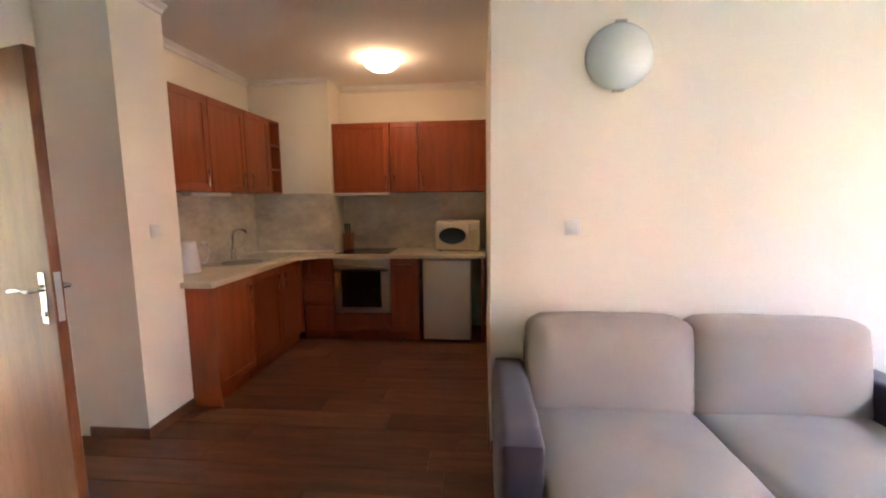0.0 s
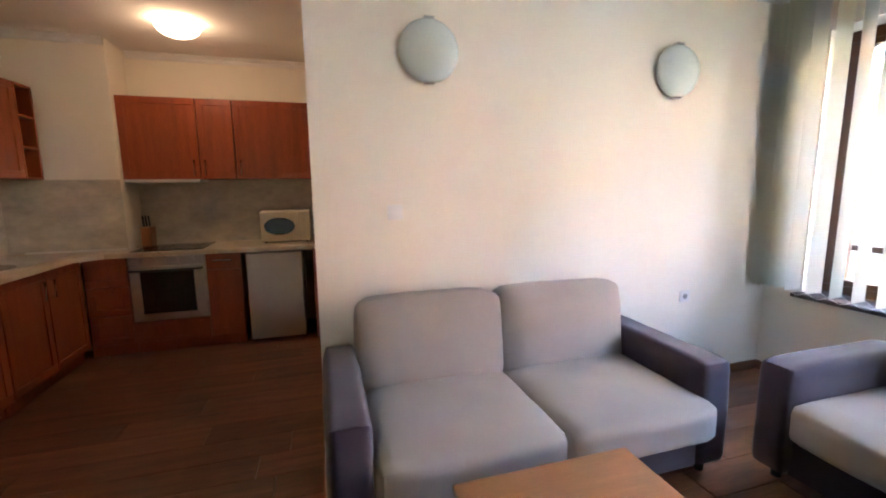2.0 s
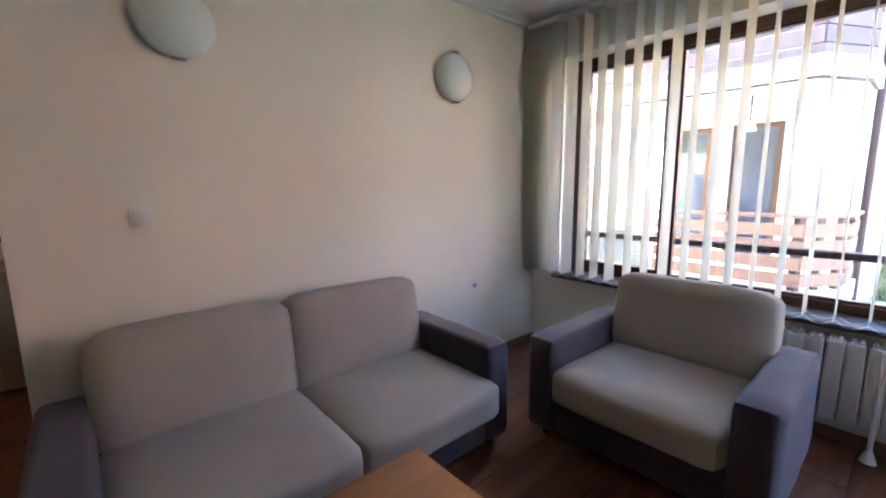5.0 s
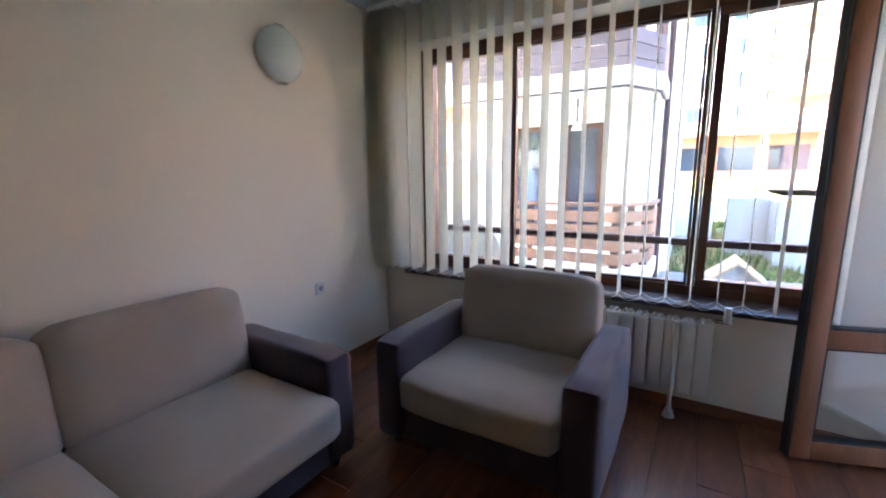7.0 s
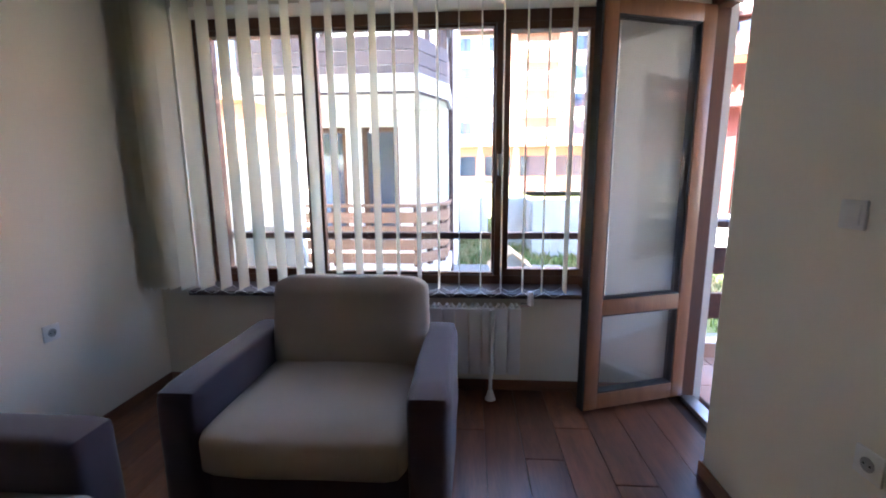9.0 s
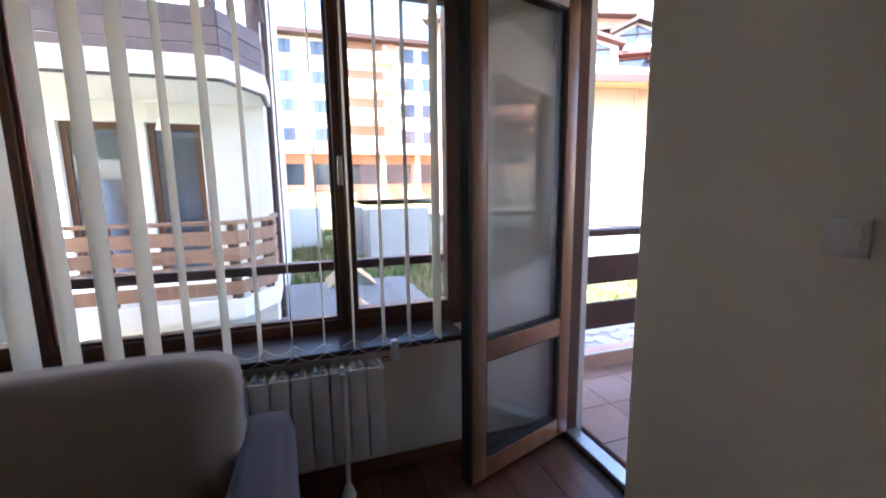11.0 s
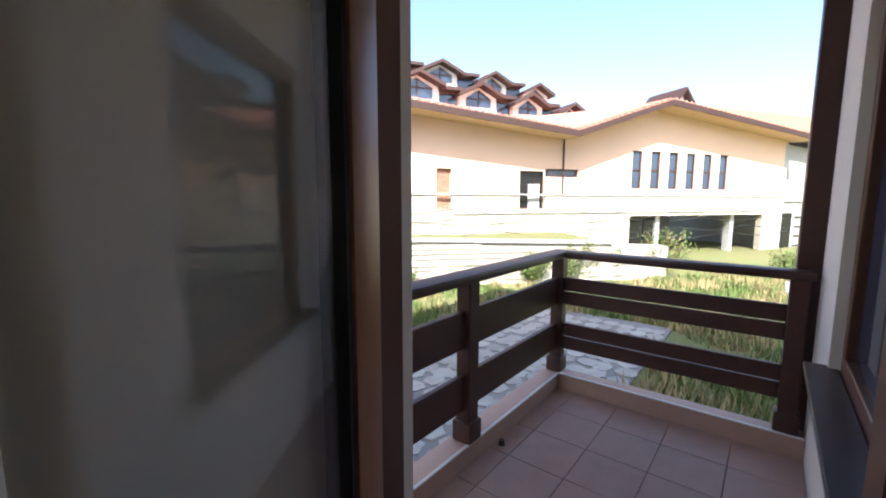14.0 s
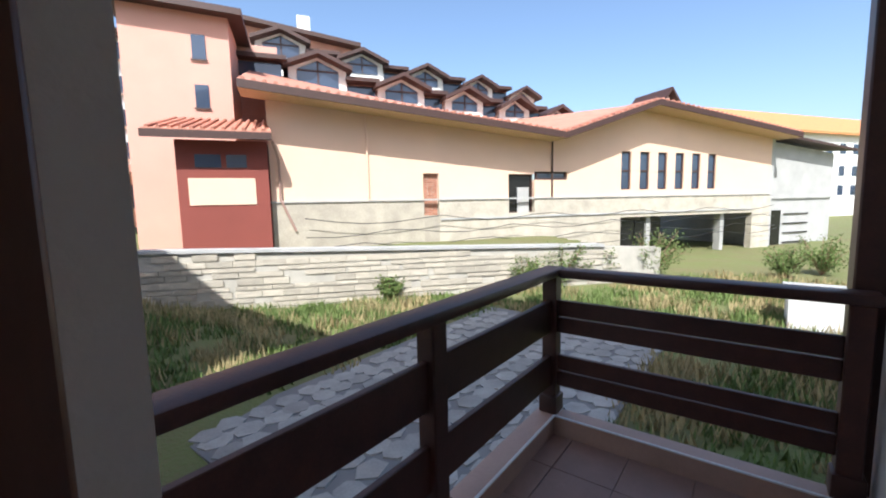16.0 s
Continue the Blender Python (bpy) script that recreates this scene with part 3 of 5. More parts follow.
# ---- kitchen ----
def shaker(name, u0, u1, z0, z1, plane, along, sign, parent, handle=None, hsize=0.13, horizontal=False):
    """A framed cabinet door in front of a cabinet whose front lies at plane; u runs along the front."""
    def b(a, c, w0, w1, d0, d1, bev=0.002):
        lo, hi = sorted((plane + sign * d0, plane + sign * d1))
        return bm_box(a, lo, w0, c, hi, w1, bev) if along == "x" else bm_box(lo, a, w0, hi, c, w1, bev)
    f = 0.06 if z1 - z0 > 0.2 else 0.03
    bm = b(u0 + .002, u1 - .002, z0 + .002, z1 - .002, 0.002, 0.014)
    for q in ((u0 + .002, u1 - .002, z0 + .002, z0 + f), (u0 + .002, u1 - .002, z1 - f, z1 - .002), (u0 + .002, u0 + f, z0 + f, z1 - f), (u1 - f, u1 - .002, z0 + f, z1 - f)):
        merge(bm, b(*q, 0.0145, 0.021))
    d = part(name, bm, CHERRY, parent)
    if handle is not None:
        hu, hz = handle
        pts = [(hu, hz, 0.02), (hu, hz, 0.045)]
        pts += [(hu + hsize, hz, 0.045), (hu + hsize, hz, 0.02)] if horizontal else [(hu, hz + hsize, 0.045), (hu, hz + hsize, 0.02)]
        P = [((a, plane + sign * e, w) if along == "x" else (plane + sign * e, a, w)) for a, w, e in pts]
        part("handle", bm_tube(P, 0.0075), CHROME, d, "slim chrome bar handle")
    return d

def carcass(t, x0, y0, z0, x1, y1, z1):
    part("body", bm_box(x0, y0, z0, x1, y1, z1, 0.002), CHERRY, t)

# left wall units
LXF = -2.25
for i, (a, b, h) in enumerate(((3.86, 4.33, 4.27), (4.335, 4.83, 4.77), (4.835, 5.27, 4.89))):
    t = thing("wall_cabinet", -2.4, (a + b) / 2, 1.52, "cherry-coloured framed wall cabinet above the sink run", "cabinet", "kitchen wall cabinets")
    carcass(t, KL, a + .001, 1.52, LXF - 0.021, b - .001, 2.255)
    shaker("door", a, b, 1.52, 2.255, LXF - 0.021, "y", 1, t, (h, 1.56))
t = thing("open_shelf", -2.4, 5.38, 1.52, "open cherry-coloured end shelf with three compartments", "shelf")
part("side", bm_box(KL, 5.272, 1.52, LXF, 5.288, 2.255), CHERRY, t)
part("side", bm_box(KL, 5.47, 1.52, LXF, 5.486, 2.255), CHERRY, t)
part("backboard", bm_box(KL, 5.288, 1.52, KL + 0.008, 5.47, 2.255), CHERRY, t)
for z in (1.52, 1.76, 2.0, 2.239):
    part("shelf_board", bm_box(KL + 0.008, 5.288, z, LXF, 5.47, z + 0.016), CHERRY, t)
t = thing("cabinet_light", -2.3, 4.3, 1.5, "slim white strip light under the wall cabinets", "lamp")
part("housing", bm_box(-2.36, 4.12, 1.488, -2.28, 4.62, 1.518, 0.005, 2), WHITEPL, t)

# back wall units
for a, b, h in ((-1.712, -1.10, -1.14), (-1.095, -0.80, -1.05), (-0.795, -0.10, -0.75)):
    t = thing("wall_cabinet", (a + b) / 2, 5.7, 1.52, "cherry-coloured framed wall cabinet above the hob", "cabinet", "kitchen wall cabinets")
    carcass(t, a + .001, 5.571, 1.52, b - .001, KB, 2.24)
    shaker("door", a, b, 1.52, 2.24, 5.571, "x", -1, t, (h, 1.56))
t = thing("extractor_hood", -1.4, 5.6, 1.48, "slim white built-in extractor hood under the cabinet", "hood")
part("body", bm_box(-1.70, 5.53, 1.495, -1.105, KB, 1.519, 0.003), WHITEPL, t)
for a in (-1.64, -1.27):
    part("lamp_cover", bm_box(a, 5.54, 1.487, a + 0.16, 5.62, 1.494, 0.002), WHITEPL, t)

# base units
def base_unit(a, b, label, h=None):
    t = thing("base_cabinet", -2.2, (a + b) / 2, 0, label, "cabinet", "kitchen base cabinets")
    carcass(t, KL, a + .001, 0.1, -1.99, b - .001, 0.86)
    part("plinth", bm_box(KL, a + .001, 0, -2.03, b - .001, 0.1), CHERRY, t)
    shaker("door", a, b, 0.11, 0.86, -1.99, "y", 1, t, (h, 0.66))
part_end = thing("end_panel", -2.27, 3.843, 0, "cherry-coloured end panel of the sink run", "panel")
part("panel", bm_box(KL, 3.832, 0, -1.968, 3.85, 0.86, 0.002), CHERRY, part_end)
base_unit(3.852, 4.31, "cherry-coloured framed base cabinet below the sink run", 4.25)
base_unit(4.315, 4.78, "cherry-coloured framed base cabinet under the sink", 4.72)
base_unit(4.785, 5.24, "cherry-coloured framed base cabinet beside the corner", 4.83)
t = thing("corner_cabinet", -1.85, 5.4, 0, "narrow cherry-coloured drawer unit in the corner", "cabinet")
carcass(t, -1.985, 5.281, 0.1, -1.66, 5.49, 0.86)
part("plinth", bm_box(-2.0, 5.32, 0, -1.66, 5.49, 0.1), CHERRY, t)
for z0, z1 in ((0.11, 0.36), (0.365, 0.61), (0.615, 0.86)):
    shaker("drawer", -1.965, -1.66, z0, z1, 5.281, "x", -1, t)
t = thing("built_in_oven", -1.36, 5.3, 0.28, "built-in steel oven with a black glass door", "oven")
part("body", bm_box(-1.65, 5.285, 0.29, -1.07, 5.84, 0.86), STEEL, t)
part("control_panel", bm_box(-1.65, 5.262, 0.785, -1.07, 5.284, 0.858, 0.003), STEEL, t)
od = part("oven_door", bm_box(-1.645, 5.255, 0.30, -1.075, 5.284, 0.775, 0.004), STEEL, t)
part("door_glass", bm_box(-1.565, 5.250, 0.36, -1.155, 5.254, 0.745, 0.001), OVENGLASS, od)
part("door_handle", bm_tube([(-1.63, 5.255, 0.745), (-1.63, 5.215, 0.745), (-1.09, 5.215, 0.745), (-1.09, 5.255, 0.745)], 0.010), BLACKPL, od, "black bar handle")
for x in (-1.56, -1.44, -1.28, -1.16):
    part("knob", bm_cyl((x, 5.262, 0.825), (x, 5.24, 0.825), 0.017, 0.014, 18), STEEL, t)
t = thing("oven_housing", -1.36, 5.5, 0, "cherry-coloured housing drawer below the oven", "cabinet")
carcass(t, -1.652, 5.283, 0.1, -1.068, 5.84, 0.285)
part("plinth", bm_box(-1.655, 5.32, 0, -0.78, 5.84, 0.1), CHERRY, t)
shaker("drawer", -1.655, -1.065, 0.11, 0.285, 5.283, "x", -1, t)
t = thing("base_cabinet", -0.92, 5.5, 0.1, "narrow cherry-coloured base cabinet with a drawer", "cabinet", "kitchen base cabinets")
carcass(t, -1.06, 5.283, 0.101, -0.775, 5.84, 0.86)
shaker("drawer", -1.06, -0.775, 0.72, 0.86, 5.283, "x", -1, t, (-1.0, 0.80), 0.15, True)
shaker("door", -1.06, -0.775, 0.11, 0.715, 5.283, "x", -1, t)
t = thing("fridge", -0.48, 5.4, 0, "small silver under-counter fridge", "fridge")
part("body", bm_box(-0.73, 5.30, 0.03, -0.25, 5.82, 0.83, 0.006, 2), SILVER, t)
part("door", bm_box(-0.73, 5.245, 0.035, -0.25, 5.295, 0.848, 0.01, 3), SILVER, t)
for x in (-0.7, -0.28):
    part("foot", bm_cyl((x, 5.34, 0), (x, 5.34, 0.03), 0.015, n=10), BLACKPL, t)
t = thing("support_panel", -0.125, 5.5, 0, "cherry-coloured end panel beside the fridge", "panel")
part("panel", bm_box(-0.15, 5.27, 0, -0.115, 5.84, 0.86, 0.002), CHERRY, t)

worktop = thing("worktop", -1.5, 5.0, 0.862, "pale beige laminate L-shaped kitchen worktop", "worktop")
bm = bm_prism([(KL, 3.79), (-1.95, 3.79), (-1.95, 5.10), (-1.80, 5.24), (-0.10, 5.24), (-0.10, KB), (-1.713, KB), (-1.713, 5.498), (KL, 5.498)], 0.862, 0.9)
bmesh.ops.bevel(bm, geom=[e for e in bm.edges if all(v.co.z > 0.89 for v in e.verts)], offset=0.006, segments=2, affect='EDGES')
part("top", bm, WORKTOP, worktop)
solid("splashback_left", bm_box(KL + 0.001, 3.835, 0.901, KL + 0.011, 5.488, 1.519), SPLASH, "beige marbled splashback behind the sink", "splashback")
solid("splashback_corner", bm_box(KL + 0.012, 5.489, 0.901, -1.716, 5.499, 1.519), SPLASH, "beige marbled splashback in the corner", "splashback")
solid("splashback_back", bm_box(-1.712, KB - 0.012, 0.901, -0.10, KB - 0.002, 1.519), SPLASH, "beige marbled splashback behind the hob", "splashback")
solid("splashback_trim", bm_box(-2.45, 5.475, 0.901, -1.72, 5.488, 0.916), WHITEPL, "pale sealing strip on the worktop", "trim")

sink = thing("sink", -2.27, 4.850, 0.9, "stainless steel sink with a drainer, set into the worktop", "sink")
bm = bm_box(-2.50, 4.480, 0.9, -2.04, 5.350, 0.906, 0.002)
part("rim", bm, STEEL, sink)
# no hollow bowl: a darker disc on the rim paints its shade
bowl = bmesh.new()
bmesh.ops.create_cone(bowl, cap_ends=True, segments=28, radius1=0.17, radius2=0.17, depth=0.004)
bowl.transform(Matrix.Translation((-2.26, 4.680, 0.908)))
part("bowl_shade_disc", bowl, material("sink_shadow", (0.3, 0.3, 0.3), 0.35, metal=1.0, var=0.1), sink)
for i in range(6):
    part("drainer_rib", bm_box(-2.42 + i * 0.06, 4.950, 0.906, -2.40 + i * 0.06, 5.300, 0.910, 0.002), STEEL, sink)
tap = thing("tap", -2.46, 4.870, 0.906, "chrome swan-neck kitchen mixer tap", "tap")
part("body", bm_cyl((-2.46, 4.870, 0.906), (-2.46, 4.870, 1.01), 0.026, 0.021, 20), CHROME, tap)
part("spout", bm_tube([(-2.46, 4.870, 1.0), (-2.46, 4.870, 1.12), (-2.44, 4.865, 1.17), (-2.38, 4.850, 1.19), (-2.31, 4.830, 1.175), (-2.29, 4.825, 1.15)], 0.012, 12), CHROME, tap)
part("lever", bm_tube([(-2.46, 4.880, 0.99), (-2.43, 4.940, 1.0), (-2.40, 4.990, 1.015)], 0.008), CHROME, tap)

kettle = thing("kettle", -2.41, 4.20, 0.9, "white plastic electric kettle on its base", "kettle")
part("base", bm_cyl((-2.41, 4.20, 0.9), (-2.41, 4.20, 0.92), 0.085, n=28), WHITEPL, kettle)
bm = bmesh.new()
prev = None
for z, r in ((0.92, 0.078), (0.94, 0.080), (1.02, 0.074), (1.10, 0.064), (1.135, 0.062), (1.145, 0.05), (1.15, 0.0)):
    ring = [bm.verts.new((-2.41 + max(r, .002) * math.cos(2 * math.pi * k / 28), 4.20 + max(r, .002) * math.sin(2 * math.pi * k / 28), z)) for k in range(28)]
    if prev:
        for k in range(28):
            bm.faces.new((prev[k], prev[(k + 1) % 28], ring[(k + 1) % 28], ring[k]))
    prev = ring
part("jug", bm, WHITEPL, kettle)
part("handle", bm_tube([(-2.34, 4.260, 1.13), (-2.32, 4.305, 1.12), (-2.31, 4.315, 1.05), (-2.325, 4.290, 0.97), (-2.335, 4.270, 0.96)], 0.009), WHITEPL, kettle)
part("spout", bm_cyl((-2.42, 4.14, 1.09), (-2.44, 4.115, 1.13), 0.018, 0.012, 10), WHITEPL, kettle)
part("handle_grip", bm_tube([(-2.325, 4.308, 1.115), (-2.313, 4.324, 1.05), (-2.325, 4.300, 0.98)], 0.005), BLACKPL, kettle, "grey handle insert")

mw = thing("microwave", -0.39, 5.66, 0.9, "cream microwave with an oval black window", "microwave")
CREAMPL = material("cream_enamel", (0.72, 0.66, 0.54), 0.4, var=0.04, bump=0.02)
part("body", bm_box(-0.62, 5.50, 0.915, -0.165, 5.82, 1.21, 0.008, 3), CREAMPL, mw)
md = part("door", bm_box(-0.615, 5.482, 0.922, -0.275, 5.499, 1.203, 0.006, 2), CREAMPL, mw)
bm = bmesh.new()
bmesh.ops.create_cone(bm, cap_ends=True, segments=36, radius1=0.14, radius2=0.14, depth=0.004)
bm.transform(Matrix.Translation((-0.445, 5.480, 1.065)) @ Matrix.Rotation(radians(90), 4, "X") @ Matrix.Diagonal((1, 0.6, 1, 1)))
part("window", bm, OVENGLASS, md, "oval black glass window")
for z in (1.0, 1.12):
    part("knob", bm_cyl((-0.22, 5.5, z), (-0.22, 5.485, z), 0.018, n=18), CREAMPL, mw)
for x in (-0.58, -0.2):
    for y in (5.54, 5.78):
        part("foot", bm_cyl((x, y, 0.9), (x, y, 0.916), 0.012, n=8), BLACKPL, mw)
hob = thing("hob", -1.36, 5.55, 0.9, "black ceramic hob set into the worktop", "hob")
part("glass_plate", bm_box(-1.64, 5.30, 0.9, -1.08, 5.80, 0.906, 0.002), BLACK, hob)
for x, y, r in ((-1.5, 5.42, 0.08), (-1.22, 5.42, 0.1), (-1.5, 5.67, 0.1), (-1.22, 5.67, 0.08)):
    part("ring", bm_cyl((x, y, 0.906), (x, y, 0.9075), r, n=28), OVENGLASS, hob)
block = thing("knife_block", -1.60, 5.68, 0.9, "dark wooden knife block beside the hob", "knife block")
part("body", bm_box(-1.65, 5.60, 0.907, -1.57, 5.74, 1.09, 0.006), DOORWOOD, block)
for i in range(3):
    part("knife_handle", bm_cyl((-1.635 + i * 0.024, 5.66, 1.09), (-1.635 + i * 0.024, 5.64, 1.19), 0.009, n=8), BLACKPL, block)
plate("power_socket", 4.26, 1.13, KL + 0.011, "white double socket on the splashback", along="y", sign=1, socket=True)

lamp = thing("ceiling_lamp", -1.02, 4.96, 2.6, "lit round frosted glass ceiling lamp", "ceiling lamp")
part("base", bm_cyl((-1.02, 4.96, H), (-1.02, 4.96, H - 0.03), 0.13, n=32), WHITEPL, lamp)
bm = bmesh.new()
prev = None
for i in range(8):
    a = i / 7 * math.pi / 2
    ring = [bm.verts.new((-1.02 + 0.155 * math.cos(a) * math.cos(2 * math.pi * k / 36) + 1e-4, 4.96 + 0.155 * math.cos(a) * math.sin(2 * math.pi * k / 36), H - 0.03 - 0.085 * math.sin(a))) for k in range(36)]
    if prev:
        for k in range(36):
            bm.faces.new((prev[k], ring[k], ring[(k + 1) % 36], prev[(k + 1) % 36]))
    prev = ring
shade = part("shade", bm, KLAMP, lamp, "glowing frosted glass bowl")
shade.visible_shadow = False

# ---- balcony ----
BX0, BX1, BY0, BY1 = 2.272, 3.83, -2.46, -0.052
slab = solid("balcony_slab", bm_box(BX0, BY0, -0.28, BX1, BY1, -0.010), GROUT, "concrete balcony floor with terracotta tiles", "floor")
tile_mesh = flat(bm_box(0, 0, -0.010, 0.322, 0.322, 0.0, 0.002), TILE, False, "tile")
for i in range(5):
    for j in range(7):
        x, y = BX0 + 0.002 + i * 0.326, BY1 - 0.324 - j * 0.326
        if x + 0.322 > 3.70 or y < -2.34:
            sx, sy = min(1, (3.70 - x) / 0.322), min(1, (y + 0.322 + 2.34) / 0.322)
            if sx < 0.1 or sy < 0.1:
                continue
        else:
            sx = sy = 1
        ob = new("tile", tile_mesh)
        ob.parent = slab
        ob.matrix_basis = Matrix.Translation((x, y + 0.322 * (1 - sy), 0)) @ Matrix.Diagonal((sx, sy, 1, 1))
KERB = material("kerb_tile", (0.50, 0.33, 0.25), 0.5, var=0.12, scale=6, fine=60, bump=0.05)
solid("balcony_kerb_front", bm_box(3.70, BY0, -0.01, BX1, BY1, 0.115, 0.004), KERB, "tiled kerb along the balcony front", "kerb")
solid("balcony_kerb_end", bm_box(BX0, BY0, -0.01, 3.70, -2.34, 0.115, 0.004), KERB, "tiled kerb along the balcony end", "kerb")
solid("balcony_kerb_cap", bm_box(3.69, BY0 - 0.02, 0.115, 3.705, BY1, 0.123), TRIM_WHITE, "pale edging strip on the kerb", "trim")
solid("balcony_kerb_cap_end", bm_box(BX0, -2.345, 0.115, 3.69, -2.33, 0.123), TRIM_WHITE, "pale edging strip on the kerb", "trim")

rail = thing("balcony_railing", 3.74, -1.3, 0.115, "dark stained wooden balcony railing with broad boards", "railing")
def post(x, y, top=1.0):
    bm = bm_box(x - 0.045, y - 0.045, 0.116, x + 0.045, y + 0.045, top, 0.006)
    p = part("post", bm, RAILW, rail)
    part("post_foot", bm_box(x - 0.06, y - 0.06, 0.1165, x + 0.06, y + 0.06, 0.235, 0.012, 2), RAILW, p)
for y in (-1.19, -2.40):
    post(3.745, y)
post(2.36, -2.40)
part("handrail", bm_box(3.68, -2.47, 1.0, 3.81, -0.055, 1.052, 0.012, 2), RAILW, rail)
part("handrail", bm_box(2.30, -2.465, 0.999, 3.68, -2.335, 1.051, 0.012, 2), RAILW, rail)
for z0, z1 in ((0.30, 0.50), (0.645, 0.85)):
    for a, b in ((-1.145, -0.055), (-2.355, -1.235)):
        part("board", bm_box(3.73, a, z0, 3.762, b, z1, 0.004), RAILW, rail)
    half = (z0 + z1) / 2
    part("board", bm_box(2.405, -2.416, z0, 3.70, -2.386, half - 0.004, 0.004), RAILW, rail)
    part("board", bm_box(2.405, -2.416, half + 0.004, 3.70, -2.386, z1, 0.004), RAILW, rail)
corner_post = thing("corner_post", 2.30, -2.56, 0, "tall dark wooden post at the balcony end", "post")
part("post", bm_box(2.22, -2.66, -2.3, 2.38, -2.50, 3.2, 0.008), RAILW, corner_post)
solid("wall_neighbour", wall_with_holes("y", 2.0, 0.27, -2.48, -0.052, -0.3, 2.9, [(-1.80, -0.62, 0.70, 2.2)]), RENDER_W, "white rendered wall of the next room", "wall")
solid("wall_facade_below", bm_box(-6, -2.48, -2.4, 3.7, KB, -0.3), RENDER_W, "white rendered base storey of the building", "wall")
# unseen upper storeys; height and length are made up to block the sun
solid("wall_facade_above", bm_box(-14, -2.4, 3.1, 3.5, 12.0, 14.0), RENDER_W, "unseen block for the upper storeys, sized to shade yard and wing", "wall")
nwin = tagged(new("window_2"), "dark wooden window beside the balcony", "window", "", "structure")
nwin.matrix_basis = Matrix.Translation((2.2, -1.2, 0.7))
for q in ((-1.80, 0.70, -0.62, 0.78), (-1.80, 2.12, -0.62, 2.2), (-1.80, 0.78, -1.72, 2.12), (-0.70, 0.78, -0.62, 2.12)):
    part("window_frame", bm_box(2.16, q[0], q[1], 2.23, q[2], q[3], 0.004), FRAME, nwin)
part("pane", bm_box(2.19, -1.72, 0.78, 2.196, -0.70, 2.12), WINBLUE, nwin, "dark glass")
part("window_sill", bm_box(2.232, -1.84, 0.685, 2.35, -0.58, 0.712, 0.004), SILLM, nwin, "dark sheet sill")
solid("balcony_above", bm_box(2.28, -1.93, 2.60, 3.52, -0.052, 2.78), RENDER_W, "underside of the balcony above", "slab")
tapb = thing("drain_spout", 3.6, -1.32, 0, "small dark drain cap on the balcony floor", "drain")
part("cap", bm_cyl((3.655, -1.42, 0.0), (3.655, -1.42, 0.03), 0.02, 0.015, 12), BLACKPL, tapb)

# ---- the far building across the yard: a frame with its own axes ----
FAR = Matrix(((-0.537, 0.843, 0, 16.8), (-0.843, -0.537, 0, -16.9), (0, 0, 1, 0), (0, 0, 0, 1)))
def far(name, bm, mat, parent=None, label="", smooth=False):
    bm.transform(FAR)
    return part(name, bm, mat, parent, label, smooth)
def far_thing(name, s, label, category):
    p = FAR @ Vector((s, 0, -0.3))
    return thing(name, *p, label, category)
def quad(pts, t=0.18):
    """A thick sheet over points, thickened downwards."""
    bm = bmesh.new()
    hi = [bm.verts.new(p) for p in pts]
    lo = [bm.verts.new((p[0], p[1], p[2] - t)) for p in pts]
    n = len(pts)
    bm.faces.new(hi)
    bm.faces.new(lo[::-1])
    for i in range(n):
        bm.faces.new((hi[i], lo[i], lo[(i + 1) % n], hi[(i + 1) % n]))
    bmesh.ops.recalc_face_normals(bm, faces=bm.faces[:])
    return bm
def upright(pts, y0, y1):
    """A slab over an outline of (s, z), between depths y0 and y1."""
    bm = bmesh.new()
    a = [bm.verts.new((s, y0, z)) for s, z in pts]
    b = [bm.verts.new((s, y1, z)) for s, z in pts]
    n = len(pts)
    bm.faces.new(a)
    bm.faces.new(b[::-1])
    for i in range(n):
        bm.faces.new((a[i], b[i], b[(i + 1) % n], a[(i + 1) % n]))
    bmesh.ops.recalc_face_normals(bm, faces=bm.faces[:])
    return bm

hall = far_thing("long_building", 8, "long peach-rendered building with a red tiled roof", "building")
# the front in strips between its openings
def zroof(s):
    pts = [(-7.8, 6.45), (7.86, 5.0), (14.5, 7.1), (27.3, 5.75)]
    for (a, za), (b, zb) in zip(pts, pts[1:]):
        if s <= b:
            return za + (zb - za) * (s - a) / (b - a)
    return 5.75
wall = None
def strip(a, b, z0, z1=None):
    top = [(b, zroof(b)), *([(14.5, zroof(14.5))] if a < 14.5 < b else []), *([(7.86, zroof(7.86))] if a < 7.86 < b else []), (a, zroof(a))] if z1 is None else [(b, z1), (a, z1)]
    return far("wall", upright([(a, z0), (b, z0)] + top, 0, 0.4), PEACH, hall)
for a, b in ((-7.4, 0.0), (0.85, 5.05), (9.05, 13.1)):
    strip(a, b, 1.7)
strip(0.0, 0.85, 3.05); strip(5.05, 6.75, 3.05); strip(6.75, 9.05, 3.2); strip(6.75, 9.05, 1.7, 2.72)
slits = [(13.1 + i * 1.52, 13.1 + i * 1.52 + 0.8) for i in range(6)]
strip(13.1, 21.6, 4.5); strip(13.1, 21.6, 1.7, 2.1)
for (a, b), (c, d) in zip(slits, slits[1:]):
    strip(b, c, 2.1, 4.5)
strip(slits[-1][1], 21.6 if slits[-1][1] < 21.59 else 21.7, 2.1, 4.5)
strip(21.6, 27.3, 1.7)
